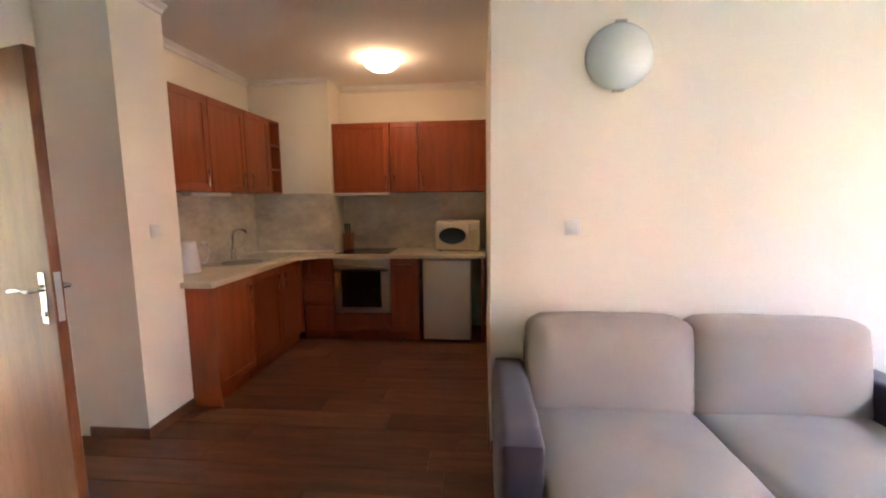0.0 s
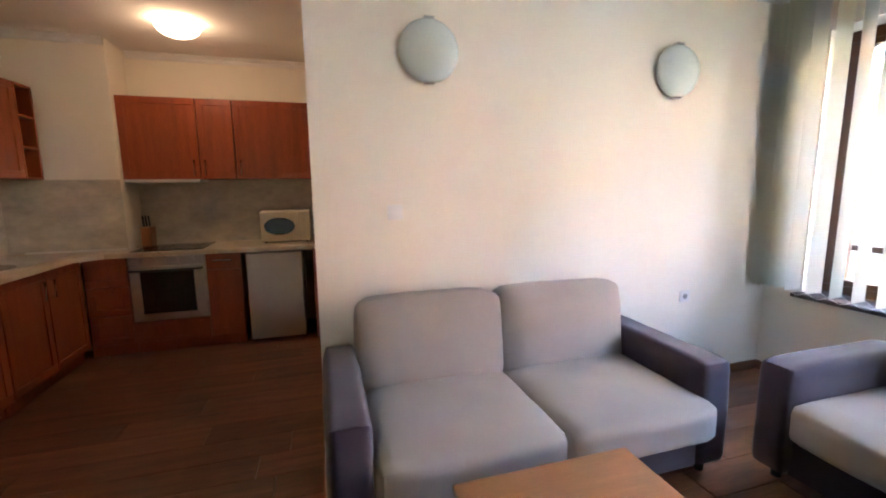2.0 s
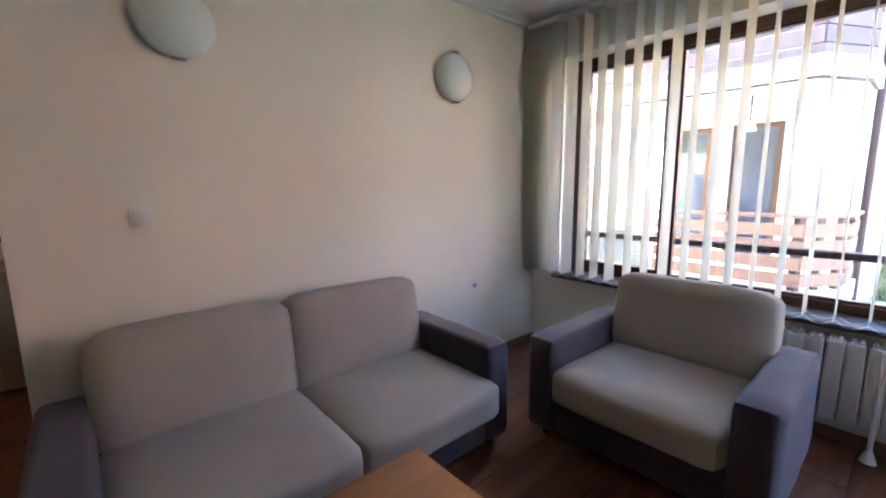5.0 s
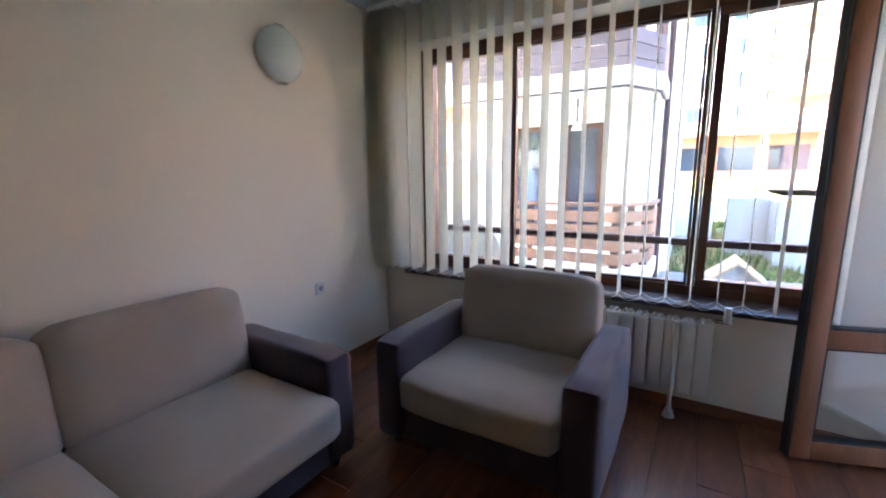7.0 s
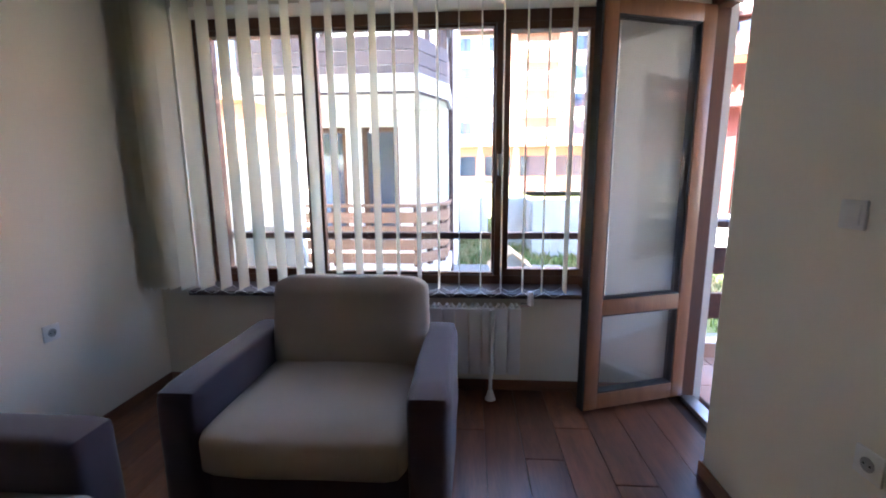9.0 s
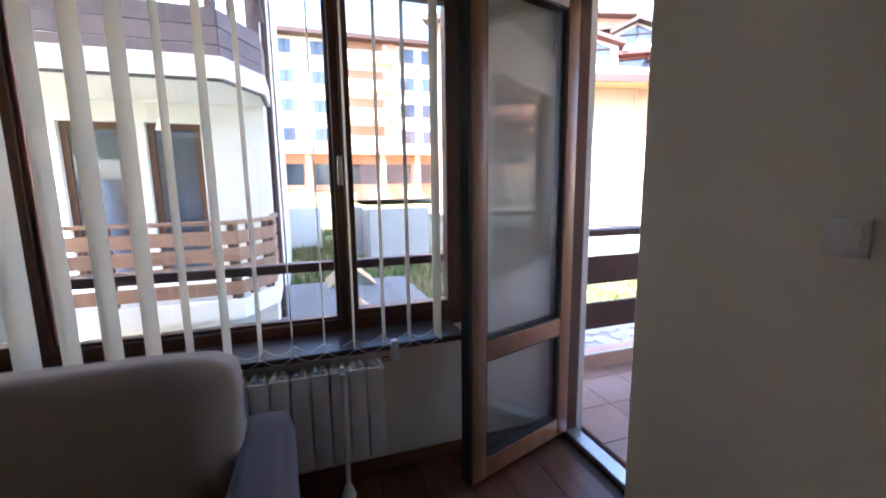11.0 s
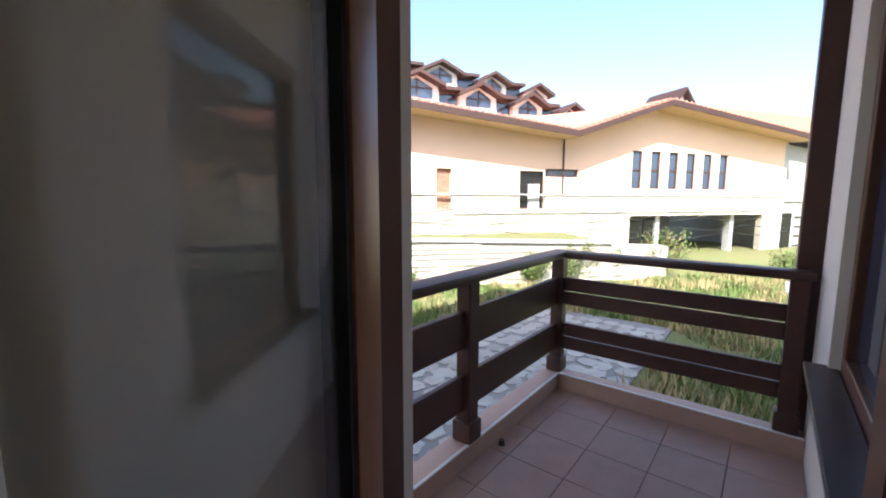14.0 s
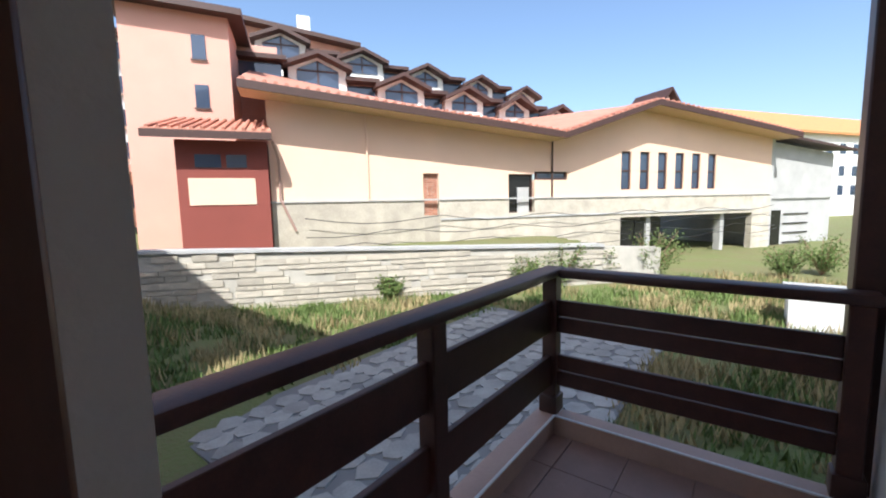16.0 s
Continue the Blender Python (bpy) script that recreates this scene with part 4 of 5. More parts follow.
def far_window(a, b, z0, z1, y=0.15, mat=None, rows=1):
    w = far("window", bm_box(a - 0.03, y, z0 - 0.03, b + 0.03, y + 0.05, z1 + 0.03), mat or WINBLUE, hall, "dark glass")
    for q in ((a, a + 0.08, z0, z1), (b - 0.08, b, z0, z1)):
        far("frame", bm_box(q[0], y - 0.06, q[2], q[1], y - 0.005, q[3]), EAVE, w)
    for k in range(rows + 1):
        z = z0 + (z1 - z0 - 0.08) * k / rows
        far("frame", bm_box(a + 0.08, y - 0.06, z, b - 0.08, y - 0.005, z + 0.08), EAVE, w)
for a, b in slits:
    far_window(a, b, 2.1, 4.5, rows=2)
# unglazed opening: the black sheet stands in for its unlit inside
far_window(5.05, 6.75, 0.85, 3.05, 0.3, BLACK)
far("door_panel", bm_box(5.75, 0.2, 0.85, 6.5, 0.28, 2.3), CONCRETE, hall, "grey panel leaning in the opening")
far_window(6.9, 9.0, 2.74, 3.18, rows=1)
BRICK = material("red_brick", (0.42, 0.20, 0.13), 0.9, var=0.3, scale=3, fine=9, bump=0.6, bump_dist=0.01, per_object=0.2)
infill = far("brick_infill", bm_box(0.0, 0.22, 0.85, 0.85, 0.35, 3.05), MORTAR, hall, "bricked-up doorway")
bmesh_b = bm_box(0, -0.02, 0, 0.25, 0.0, 0.085)
bmesh_b.transform(FAR.to_3x3().to_4x4())
brick = flat(bmesh_b, BRICK, False, "brick")
for r in range(22):
    for c in range(3):
        ob = new("brick", brick)
        ob.parent = infill
        ob.matrix_basis = Matrix.Translation(FAR @ Vector((0.02 + c * 0.27 + (0.0 if r % 2 else 0.01), 0.218, 0.86 + r * 0.099)))
# plinth, ledges, pipes
for a, b, z0 in ((-7.4, 0.0, -0.6), (0.85, 5.05, -0.6), (6.75, 13.1, -2.4), (13.1, 25.4, 0.35), (25.4, 27.3, -2.6)):
    far("plinth", bm_box(a, -0.05, z0, b, 0.4, 1.64), STONE, hall, "rough pale stone plinth")
far("plinth", bm_box(0.0, -0.05, -0.6, 0.85, 0.4, 0.85), STONE, hall)
far("plinth", bm_box(5.05, -0.05, -2.4, 6.75, 0.4, 0.85), STONE, hall)
far("ledge", bm_box(-7.45, -0.12, 1.64, 27.35, 0.0, 1.72), CONCRETE, hall)
far("ledge", bm_box(0.9, -0.12, 0.58, 25.4, -0.05, 0.68), CONCRETE, hall)
far("ramp_floor", bm_box(13.1, 0.4, -2.8, 25.4, 12, -2.4), CONCRETE, hall)
far("garage_back", bm_box(13.1, 8, -2.4, 25.4, 8.3, 1.6), CONCRETE, hall)
far("garage_roof", bm_box(13.1, 0.4, 0.6, 25.4, 8, 0.9), CONCRETE, hall)
for s in (13.0, 15.6, 22.6):
    far("column", bm_box(s, 0.3, -2.4, s + 0.35, 0.8, 0.6), CONCRETE, hall)
far("garage_door", bm_box(13.5, 0.35, -1.9, 14.5, 0.45, 0.1), BLACK, hall)
far("garage_door", bm_box(14.7, 0.35, -1.9, 15.5, 0.45, 0.1), BLACK, hall)
for s in (-2.9, 7.9):
    far("downpipe", bm_cyl((s, -0.1, 1.7), (s, -0.1, zroof(s)), 0.05, n=8), PEACH if s < 0 else EAVE, hall)
# roof of two pitches with dark eaves
e = 1.5
far("roof", quad([(-8.4, -e, 6.75), (7.86, -e, 5.25), (7.86, 9, 7.8), (-8.4, 9, 10.2)]), ROOFRED, hall)
far("roof", quad([(7.86, -e, 5.25), (14.5, -e, 7.42), (20.0, 14, 9.6), (7.86, 14, 8.4)]), ROOFRED, hall)
far("roof", quad([(14.5, -e, 7.42), (28.0, -e, 6.0), (30.0, 14, 7.2), (20.0, 14, 9.6)]), ROOFRED, hall)
for (a, za), (b, zb) in (((-8.4, 6.75), (7.86, 5.25)), ((7.86, 5.25), (14.5, 7.42)), ((14.5, 7.42), (28.0, 6.0))):
    far("fascia", upright([(a, za - 0.36), (b, zb - 0.36), (b, zb - 0.02), (a, za - 0.02)], -e - 0.08, -e + 0.02), EAVE, hall)
    far("soffit", quad([(a, -e, za - 0.30), (b, -e, zb - 0.30), (b, 0.1, zb - 0.30), (a, 0.1, za - 0.30)], 0.05), LIGHTWOOD, hall)
    n = int((b - a) / 0.42)
    for k in range(n):
        s0, z0 = a + (b - a) * (k + .5) / n, za + (zb - za) * (k + .5) / n
        far("roof_tile", bm_cyl((s0, -e - 0.05, z0 + 0.02), (s0 + (0.0 if b < 8 else 0.25), 1.6, z0 + 0.45 * (1 if b < 8 else 0.4)), 0.10, n=6), ROOFRED, hall)
far("side_wall", bm_box(-7.4, 0.4, -0.6, -7.0, 12, 6.3), PEACH, hall)
far("gable_wall", upright([(27.3, -2.6), (27.6, -2.6), (27.6, 5.7), (27.3, 5.7)], 0, 12), CONCRETE, hall)
# grey unfinished end block
endb = far_thing("unfinished_block", 31, "grey unrendered end block with a dark eave", "building")
far("wall", upright([(27.62, -2.6), (36.0, -2.6), (36.0, 4.9), (27.62, 5.7)], 0.6, 8), CONCRETE, endb)
far("roof", quad([(27.0, -0.5, 6.1), (37.0, -0.5, 5.2), (37.0, 9, 6.2), (27.0, 9, 7.2)]), EAVE, endb)
far("ledge", bm_box(27.62, 0.45, 1.3, 36, 0.6, 1.45), CONCRETE, endb)
# no hole in the wall: black sheet paints the dark inside the doorway
far("doorway", bm_box(28.4, 0.52, -2.4, 29.6, 0.59, 0.4), BLACK, endb)
for k in range(4):
    far("batten", bm_box(30.0, 0.5, -2.2 + k * 0.75, 33.0, 0.59, -2.12 + k * 0.75), BLACK, endb)
# maroon annex
annex = far_thing("annex", -9.5, "low maroon annex with a small tiled roof", "building")
far("wall", bm_box(-11.0, -0.6, -0.6, -7.45, 5, 4.35), MAROON, annex)
far("band", bm_box(-10.6, -0.64, 1.6, -8.0, -0.601, 2.75), PEACH, annex)
far("band", bm_box(-11.05, -0.3, 1.6, -11.001, 4.5, 2.75), PINK, annex)
far("window", bm_box(-10.3, -0.64, 3.2, -9.3, -0.601, 3.75), WINBLUE, annex)
far("window", bm_box(-9.1, -0.64, 3.2, -8.3, -0.601, 3.75), WINBLUE, annex)
for k in range(3):
    far("window", bm_box(-11.05, 0.6 + k * 1.2, 3.0, -11.001, 1.2 + k * 1.2, 3.6), WINBLUE, annex)
far("roof", quad([(-11.9, -1.5, 4.65), (-7.2, -1.5, 4.65), (-7.4, 1.2, 5.5), (-11.0, 1.2, 5.5)], 0.25), ROOFRED, annex)
far("fascia", bm_box(-11.95, -1.55, 4.3, -7.2, -1.45, 4.6), EAVE, annex)
for k in range(12):
    far("roof_tile", bm_cyl((-11.7 + k * 0.38, -1.5, 4.70), (-11.2 + k * 0.33, 1.2, 5.55), 0.08, n=6), ROOFRED, annex)
far("drainpipe", bm_tube([(-7.2, -0.9, 4.3), (-7.0, -0.2, 3.6), (-7.0, -0.15, 1.8), (-6.4, -0.12, 0.3)], 0.06), TILE, annex)
# terraced hotel behind
hotel = far_thing("terraced_hotel", 0, "terraced hotel with rows of gabled windows and dark eaves", "hotel")
far("wall", bm_box(-13.6, 3.0, -0.5, -9.0, 20, 11.0), PINK, hotel)
far("wall", bm_box(-9.0, 7.6, -0.5, -6.8, 20, 11.2), PINK, hotel)
for z0, z1 in ((6.4, 7.5), (8.7, 9.85)):
    w = far("window", bm_box(-10.65, 2.95, z0, -10.05, 2.99, z1), WINBLUE, hotel)
    far("frame", bm_box(-10.72, 2.9, z0 - 0.07, -9.98, 2.945, z0), EAVE, w)
far("window", bm_box(-13.66, 6, 7, -13.61, 7.5, 8.6), WINBLUE, hotel)
far("eave", quad([(-14.4, 2.2, 11.3), (-8.3, 2.2, 11.0), (-8.3, 21, 12.2), (-14.4, 21, 12.5)], 0.3), EAVE, hotel)
def terrace(y, rows, sm, k):
    """One storey of alternating gabled and flat windows, stepping down."""
    for s0, s1, z0, zt in rows:
        mid = (s0 + s1) / 2
        far("wall", upright([(s0 - 0.5, z0 - 3), (s1 + 0.5, z0 - 3), (s1 + 0.5, zt - 0.6), (mid, zt), (s0 - 0.5, zt - 0.6)], y, y + 4), RENDER_W, hotel)
        w = far("window", upright([(s0, z0), (s1, z0), (s1, zt - 0.95), (mid, zt - 0.35), (s0, zt - 0.95)], y - 0.06, y - 0.01), WINBLUE, hotel)
        far("mullion", bm_box(mid - 0.05, y - 0.1, z0, mid + 0.05, y - 0.062, zt - 0.45), EAVE, w)
        far("mullion", bm_box(s0, y - 0.1, zt - 1.05, s1, y - 0.062, zt - 0.95), EAVE, w)
        for a, b, za, zb in ((s0 - 0.8, mid, zt - 0.75, zt + 0.12), (mid, s1 + 0.8, zt + 0.12, zt - 0.75)):
            far("eave", quad([(a, y - 0.9, za), (b, y - 0.9, zb), (b, y + 4, zb), (a, y + 4, za)], 0.26), EAVE, hotel)
    for (a0, a1, za, zta), (b0, b1, zb, ztb) in zip(rows, rows[1:]):
        z = (za + zb) / 2 - 0.25
        far("wall", bm_box(a1 + 0.5, y + 0.5, z - 3, b0 - 0.5, y + 4, z + 1.1), PINK, hotel)
        far("window", bm_box(a1 + 0.6, y + 0.4, z, b0 - 0.6, y + 0.49, z + 0.95), WINBLUE, hotel)
        far("eave", bm_box(a1 + 0.45, y - 0.5, z + 1.05, b0 - 0.45, y + 4, z + 1.3), EAVE, hotel)
terrace(8.0, [(-5.7, -3.1, 9.1, 11.1), (0.0, 2.3, 8.5, 10.2), (4.9, 6.9, 8.2, 9.75), (9.3, 10.9, 7.95, 9.35), (13.2, 14.6, 7.6, 8.9)], 0, 0)
terrace(14.0, [(-7.8, -5.2, 12.7, 14.6), (-1.7, 0.8, 12.0, 13.7), (3.8, 6.0, 11.4, 13.0), (8.9, 10.8, 11.1, 12.5), (13.5, 15.2, 10.6, 11.9)], 0, 0)
far("window", bm_box(-9.0, 7.4, 9.0, -6.6, 7.5, 10.2), WINBLUE, hotel)
far("eave", bm_box(-9.4, 6.8, 10.3, -6.3, 9, 10.55), EAVE, hotel)
far("top_wall", upright([(-13.5, 8), (1.0, 8), (0.0, 15.9), (-13.5, 17.6)], 20, 24), PINK, hotel)
far("top_eave", quad([(-14.5, 18.8, 18.0), (0.4, 18.8, 16.2), (0.4, 25, 16.2), (-14.5, 25, 18.0)], 0.35), EAVE, hotel)
far("chimney", bm_box(-5.0, 20, 16.5, -3.9, 21, 18.4), RENDER_W, hotel)
far("gable_end", upright([(28.0, 9.5), (32.0, 9.5), (30.0, 12.3)], 12, 12.6), RENDER_W, hotel)
for a, b, za, zb in ((27.5, 30, 9.6, 12.6), (30, 32.5, 12.6, 9.6)):
    far("gable_eave", quad([(a, 11.2, za), (b, 11.2, zb), (b, 16, zb), (a, 16, za)], 0.3), EAVE, hotel)
# orange-roofed houses far off
orange = far_thing("orange_roofed_hotel", 60, "distant white hotel with an orange tiled roof", "hotel")
far("wall", bm_box(62, 26, -3, 120, 40, 12.5), RENDER_W, orange)
far("roof", quad([(60, 25, 12.6), (122, 25, 12.6), (122, 34, 17.5), (60, 34, 17.5)], 0.4), ROOFORANGE, orange)
for k in range(14):
    for z in (1.5, 5.0, 9.0):
        far("window", bm_box(64 + k * 4, 25.9, z, 65.6 + k * 4, 25.99, z + 1.8), WINBLUE, orange)

# stone retaining wall with its own stones
A, Bp = Vector((19.8, -5.2, 0)), Vector((8.2, -19.0, 0))
L = (Bp - A).length
RW = Matrix.Translation(A) @ Matrix.Rotation(math.atan2(Bp.y - A.y, Bp.x - A.x), 4, "Z")
bm = upright([(-4, -3.2), (L + 3, -3.2), (L + 3, -0.75), (L, -0.6), (-4, 0.02)], 0.0, 0.5)
bm.transform(RW)
retain = solid("retaining_wall", bm, MORTAR, "long dry stone retaining wall", "wall")
sm = bm_box(0, -0.05, 0, 1, 0.0, 1, 0.03)
sm.transform(RW.to_3x3().to_4x4())
stone = flat(sm, STONE, False, "stone")
rs = random.Random(2)
z, cnt = -2.55, 0
while z < 0.0 and cnt < 296:
    h = rs.uniform(0.17, 0.30)
    s = rs.uniform(-0.6, 0)
    while s < L:
        w = rs.uniform(0.35, 0.95)
        if z + h < -0.03 - 0.6 * max(0, s + w) / L and rs.random() < 0.82 and cnt < 296:
            ob = new("stone", stone)
            ob.parent = retain
            ob.matrix_basis = Matrix.Translation(RW @ Vector((s, -rs.uniform(-0.02, 0.02), z))) @ (RW.to_3x3().to_4x4() @ Matrix.Diagonal((w - 0.05, 1, h - 0.04, 1)) @ RW.to_3x3().to_4x4().inverted())
            cnt += 1
        s += w
    z += h
cap = upright([(-4, 0.03), (L, -0.59), (L, -0.48), (-4, 0.14)], -0.12, 0.6)
cap.transform(RW)
solid("retaining_wall_cap", cap, CONCRETE, "concrete cap on the stone wall", "wall")

# ---- ground ----
def ground_z(x, y):
    f = min(1.0, max(0.0, (y + 7.0) / 5.0))
    z = -2.3 + 0.09 * max(0.0, min(x, 60.0) - 9.0) * f * f * (3 - 2 * f)
    side = (Vector((x, y, 0)) - A).cross(Bp - A).z / L
    if side < -1.3:
        z = max(z, -0.55) if (Vector((x, y, 0)) - A).dot(Bp - A) / L < L + 1 else z
    return z
bm = bmesh.new()
xs = [-1500, -400, -120, -40, -20] + [i * 1.0 - 10 for i in range(61)] + [60, 80, 150, 500, 1500]
ysg = [-1500, -400, -120, -70] + [i * 1.0 - 50 for i in range(71)] + [30, 60, 150, 500, 1500]
grid = [[bm.verts.new((x, y, ground_z(x, y) + 0.06 * noise.noise((x * .4, y * .4, 0)))) for y in ysg] for x in xs]
for i in range(len(xs) - 1):
    for j in range(len(ysg) - 1):
        bm.faces.new((grid[i][j], grid[i + 1][j], grid[i + 1][j + 1], grid[i][j + 1]))
solid("ground", bm, GRASSG, "rough sunlit yard of dry grass and weeds", "ground")

# crazy paving by the building
pav = solid("pavement", bm_box(4.5, -12.5, -2.5, 10.2, -2.4, -2.235), GREYROOF, "path of irregular grey paving stones", "pavement")
rs = random.Random(5)
for i in range(13):
    for j in range(20):
        cx, cy = 4.75 + i * 0.42 + rs.uniform(-.08, .08), -2.7 - j * 0.48 + rs.uniform(-.08, .08)
        n = rs.choice((5, 6, 6, 7))
        ph = rs.uniform(0, 6)
        poly = [(cx + rs.uniform(.20, .27) * math.cos(ph + 2 * math.pi * k / n), cy + rs.uniform(.22, .30) * math.sin(ph + 2 * math.pi * k / n)) for k in range(n)]
        part("paving_stone", bm_prism(poly, -2.24, -2.215 + rs.uniform(0, .01)), PAVE, pav, "", False)

# grass and weeds
def tuft_field(name, spots, label, blades, hgt, mat, seed, spread):
    rg = random.Random(seed)
    verts, faces = [], []
    for cx, cy, k in spots:
        for _ in range(int(blades * k)):
            a, r = rg.uniform(0, 6.283), spread * k * math.sqrt(rg.random())
            x, y = cx + r * math.cos(a), cy + r * math.sin(a)
            z = ground_z(x, y)
            h, w, d = hgt * k * rg.uniform(.4, 1.1), 0.02 + 0.02 * rg.random(), rg.uniform(0, 6.283)
            lx, ly = 0.4 * h * math.cos(d + 1.3), 0.4 * h * math.sin(d + 1.3)
            i = len(verts)
            verts += [(x - w * math.cos(d), y - w * math.sin(d), z), (x + w * math.cos(d), y + w * math.sin(d), z), (x + lx, y + ly, z + h)]
            faces.append((i, i + 1, i + 2))
    me = bpy.data.meshes.new(name)
    me.from_pydata(verts, [], faces)
    me.materials.append(mat)
    tagged(new(name, me), label, "grass", "", "stuff")
rg = random.Random(11)
spots = []
while len(spots) < 900:
    x, y = rg.uniform(-4, 24), rg.uniform(-24, 6)
    side = (Vector((x, y, 0)) - A).cross(Bp - A).z / L
    if side > 0.2 and not (4.2 < x < 10.4 and -12.8 < y < -2.2) and not (x < 11.9 and y > -2.6) and not (x < 4.4 and y > -3):
        spots.append((x, y, rg.uniform(.5, 1.2)))
DRY = material("dry_grass", (0.34, 0.27, 0.13), 0.9, var=0.3, scale=2, fine=20, bump=0)
tuft_field("grass", spots[:560], "tufts of green grass in the yard", 90, 0.32, LEAFG, 1, 0.7)
tuft_field("dry_grass", spots[560:], "tufts of dry yellow grass in the yard", 90, 0.4, DRY, 2, 0.7)
def shrub(x, y, size, seed, label):
    rg = random.Random(seed)
    gz = ground_z(x, y)
    t = thing("shrub", x, y, gz, label, "shrub", "wild shrubs")
    stems, verts, faces = bmesh.new(), [], []
    for _ in range(26):
        a, lean = rg.uniform(0, 6.283), rg.uniform(.1, .75)
        hgt = size * rg.uniform(.55, 1.15)
        tip = Vector((math.cos(a) * lean * size, math.sin(a) * lean * size, hgt))
        mid = tip * 0.5 + Vector((0, 0, 0.12 * size))
        bm_tube([(x, y, gz - 0.05), Vector((x, y, gz)) + mid, Vector((x, y, gz)) + tip], 0.012, 4, stems)
        for _ in range(80):
            f = rg.uniform(.3, 1.05)
            c = Vector((x, y, gz)) + tip * f + Vector((rg.gauss(0, .1), rg.gauss(0, .1), rg.gauss(0, .08))) * size * .8
            d = Vector((rg.gauss(0, 1), rg.gauss(0, 1), rg.gauss(0.4, .6))).normalized() * rg.uniform(.07, .14)
            s = d.cross(Vector((rg.gauss(0, 1), rg.gauss(0, 1), 1))).normalized() * 0.035
            i = len(verts)
            verts += [c, c + d * .5 + s, c + d, c + d * .5 - s]
            faces.append((i, i + 1, i + 2, i + 3))
    part("stems", stems, BOARDS, t)
    me = bpy.data.meshes.new("leaves")
    me.from_pydata([tuple(v) for v in verts], [], faces)
    me.materials.append(LEAFG)
    ob = new("leaves", me)
    ob.parent = t
    ob.matrix_parent_inverse = t.matrix_basis.inverted()
for i, (x, y, s) in enumerate(((9.6, -17.6, 1.7), (8.6, -19.6, 1.5), (6.6, -21.5, 2.0), (10.6, -16.0, 1.3), (14.2, -11.5, 0.8), (1.6, -24.5, 1.3), (0.2, -26.5, 1.6))):
    shrub(x, y, s, 20 + i, "bushy wild shrub with small green leaves")
shed = thing("utility_box", 1.2, -15.3, -2.3, "white utility cabinet with a grey lid in the grass", "cabinet")
part("body", bm_box(0.2, -16.3, -2.35, 1.95, -14.8, -1.25, 0.02), RENDER_W, shed)
part("lid", bm_box(0.1, -16.4, -1.25, 2.05, -14.7, -1.15, 0.02), CONCRETE, shed)
for k in range(4):
    cable = thing("cable", 14, -20, 0.5, "slack black cable along the long building", "cable")
    bm = bm_tube([FAR @ Vector((-6 + 33 * i / 24, -0.5 - 0.1 * k, [0.9, 0.3, -0.3, -0.75][k] - 0.35 * abs(math.sin(i * .65 + k)))) for i in range(25)], 0.02, 5)
    part("wire", bm, BLACKPL, cable)

# ---- neighbouring wing seen through the window ----
wing = thing("neighbour_wing", 9.5, 3.2, -2.3, "white rendered neighbouring wing with wooden balconies", "building")
part("wall", wall_with_holes("y", 8.5, 0.3, 1.85, 4.6, -2.4, 10, [(2.75, 3.46, 0.0, 2.33), (3.75, 4.5, 0.0, 2.33)]), RENDER_W, wing)
part("wall", wall_with_holes("x", 1.85, 0.3, 8.8, 19, -2.4, 10, [(9.6, 10.5, 0.7, 2.2), (12.5, 13.6, 0.7, 2.2), (9.6, 10.5, 3.6, 5.1)]), RENDER_W, wing)
part("wall", bm_box(8.8, 4.3, -2.4, 19, 4.6, 10), RENDER_W, wing)
# overhanging slab out of view, added to keep the sun off the paving
part("roof", bm_box(6.6, 1.85, 10.0, 19.4, 5.0, 10.22, 0.02), EAVE, wing, "unseen dark roof slab, added to shade the yard")
part("floor_slab", bm_box(8.8, 2.15, -0.2, 19, 4.3, 0.0), CONCRETE, wing)
def wing_opening(axis, a, b, z0, z1, at):
    w = None
    for q in ((a, z0, a + .09, z1), (b - .09, z0, b, z1), (a + .09, z0, b - .09, z0 + .09), (a + .09, z1 - .09, b - .09, z1)):
        bb = bm_box(at, q[0], q[1], at + .08, q[2], q[3]) if axis == "y" else bm_box(q[0], at, q[1], q[2], at + .08, q[3])
        if w is None:
            w = part("window", bb, FRAME, wing, "brown wooden frame")
        else:
            part("frame", bb, FRAME, w)
    part("pane", bm_box(at + .03, a + .09, z0 + .09, at + .04, b - .09, z1 - .09) if axis == "y" else bm_box(a + .09, at + .03, z0 + .09, b - .09, at + .04, z1 - .09), WINBLUE, w, "curtained glass")
    if axis == "y":
        part("curtain", bm_box(at + .12, a + .1, z0 + .1, at + .15, b - .1, z1 - .1), BLIND, w, "pale curtain")
wing_opening("y", 2.75, 3.46, 0, 2.33, 8.6)
wing_opening("y", 3.75, 4.5, 0, 2.33, 8.6)
for a, b, z0, z1 in ((9.6, 10.5, .7, 2.2), (12.5, 13.6, .7, 2.2), (9.6, 10.5, 3.6, 5.1)):
    wing_opening("x", a, b, z0, z1, 1.95)
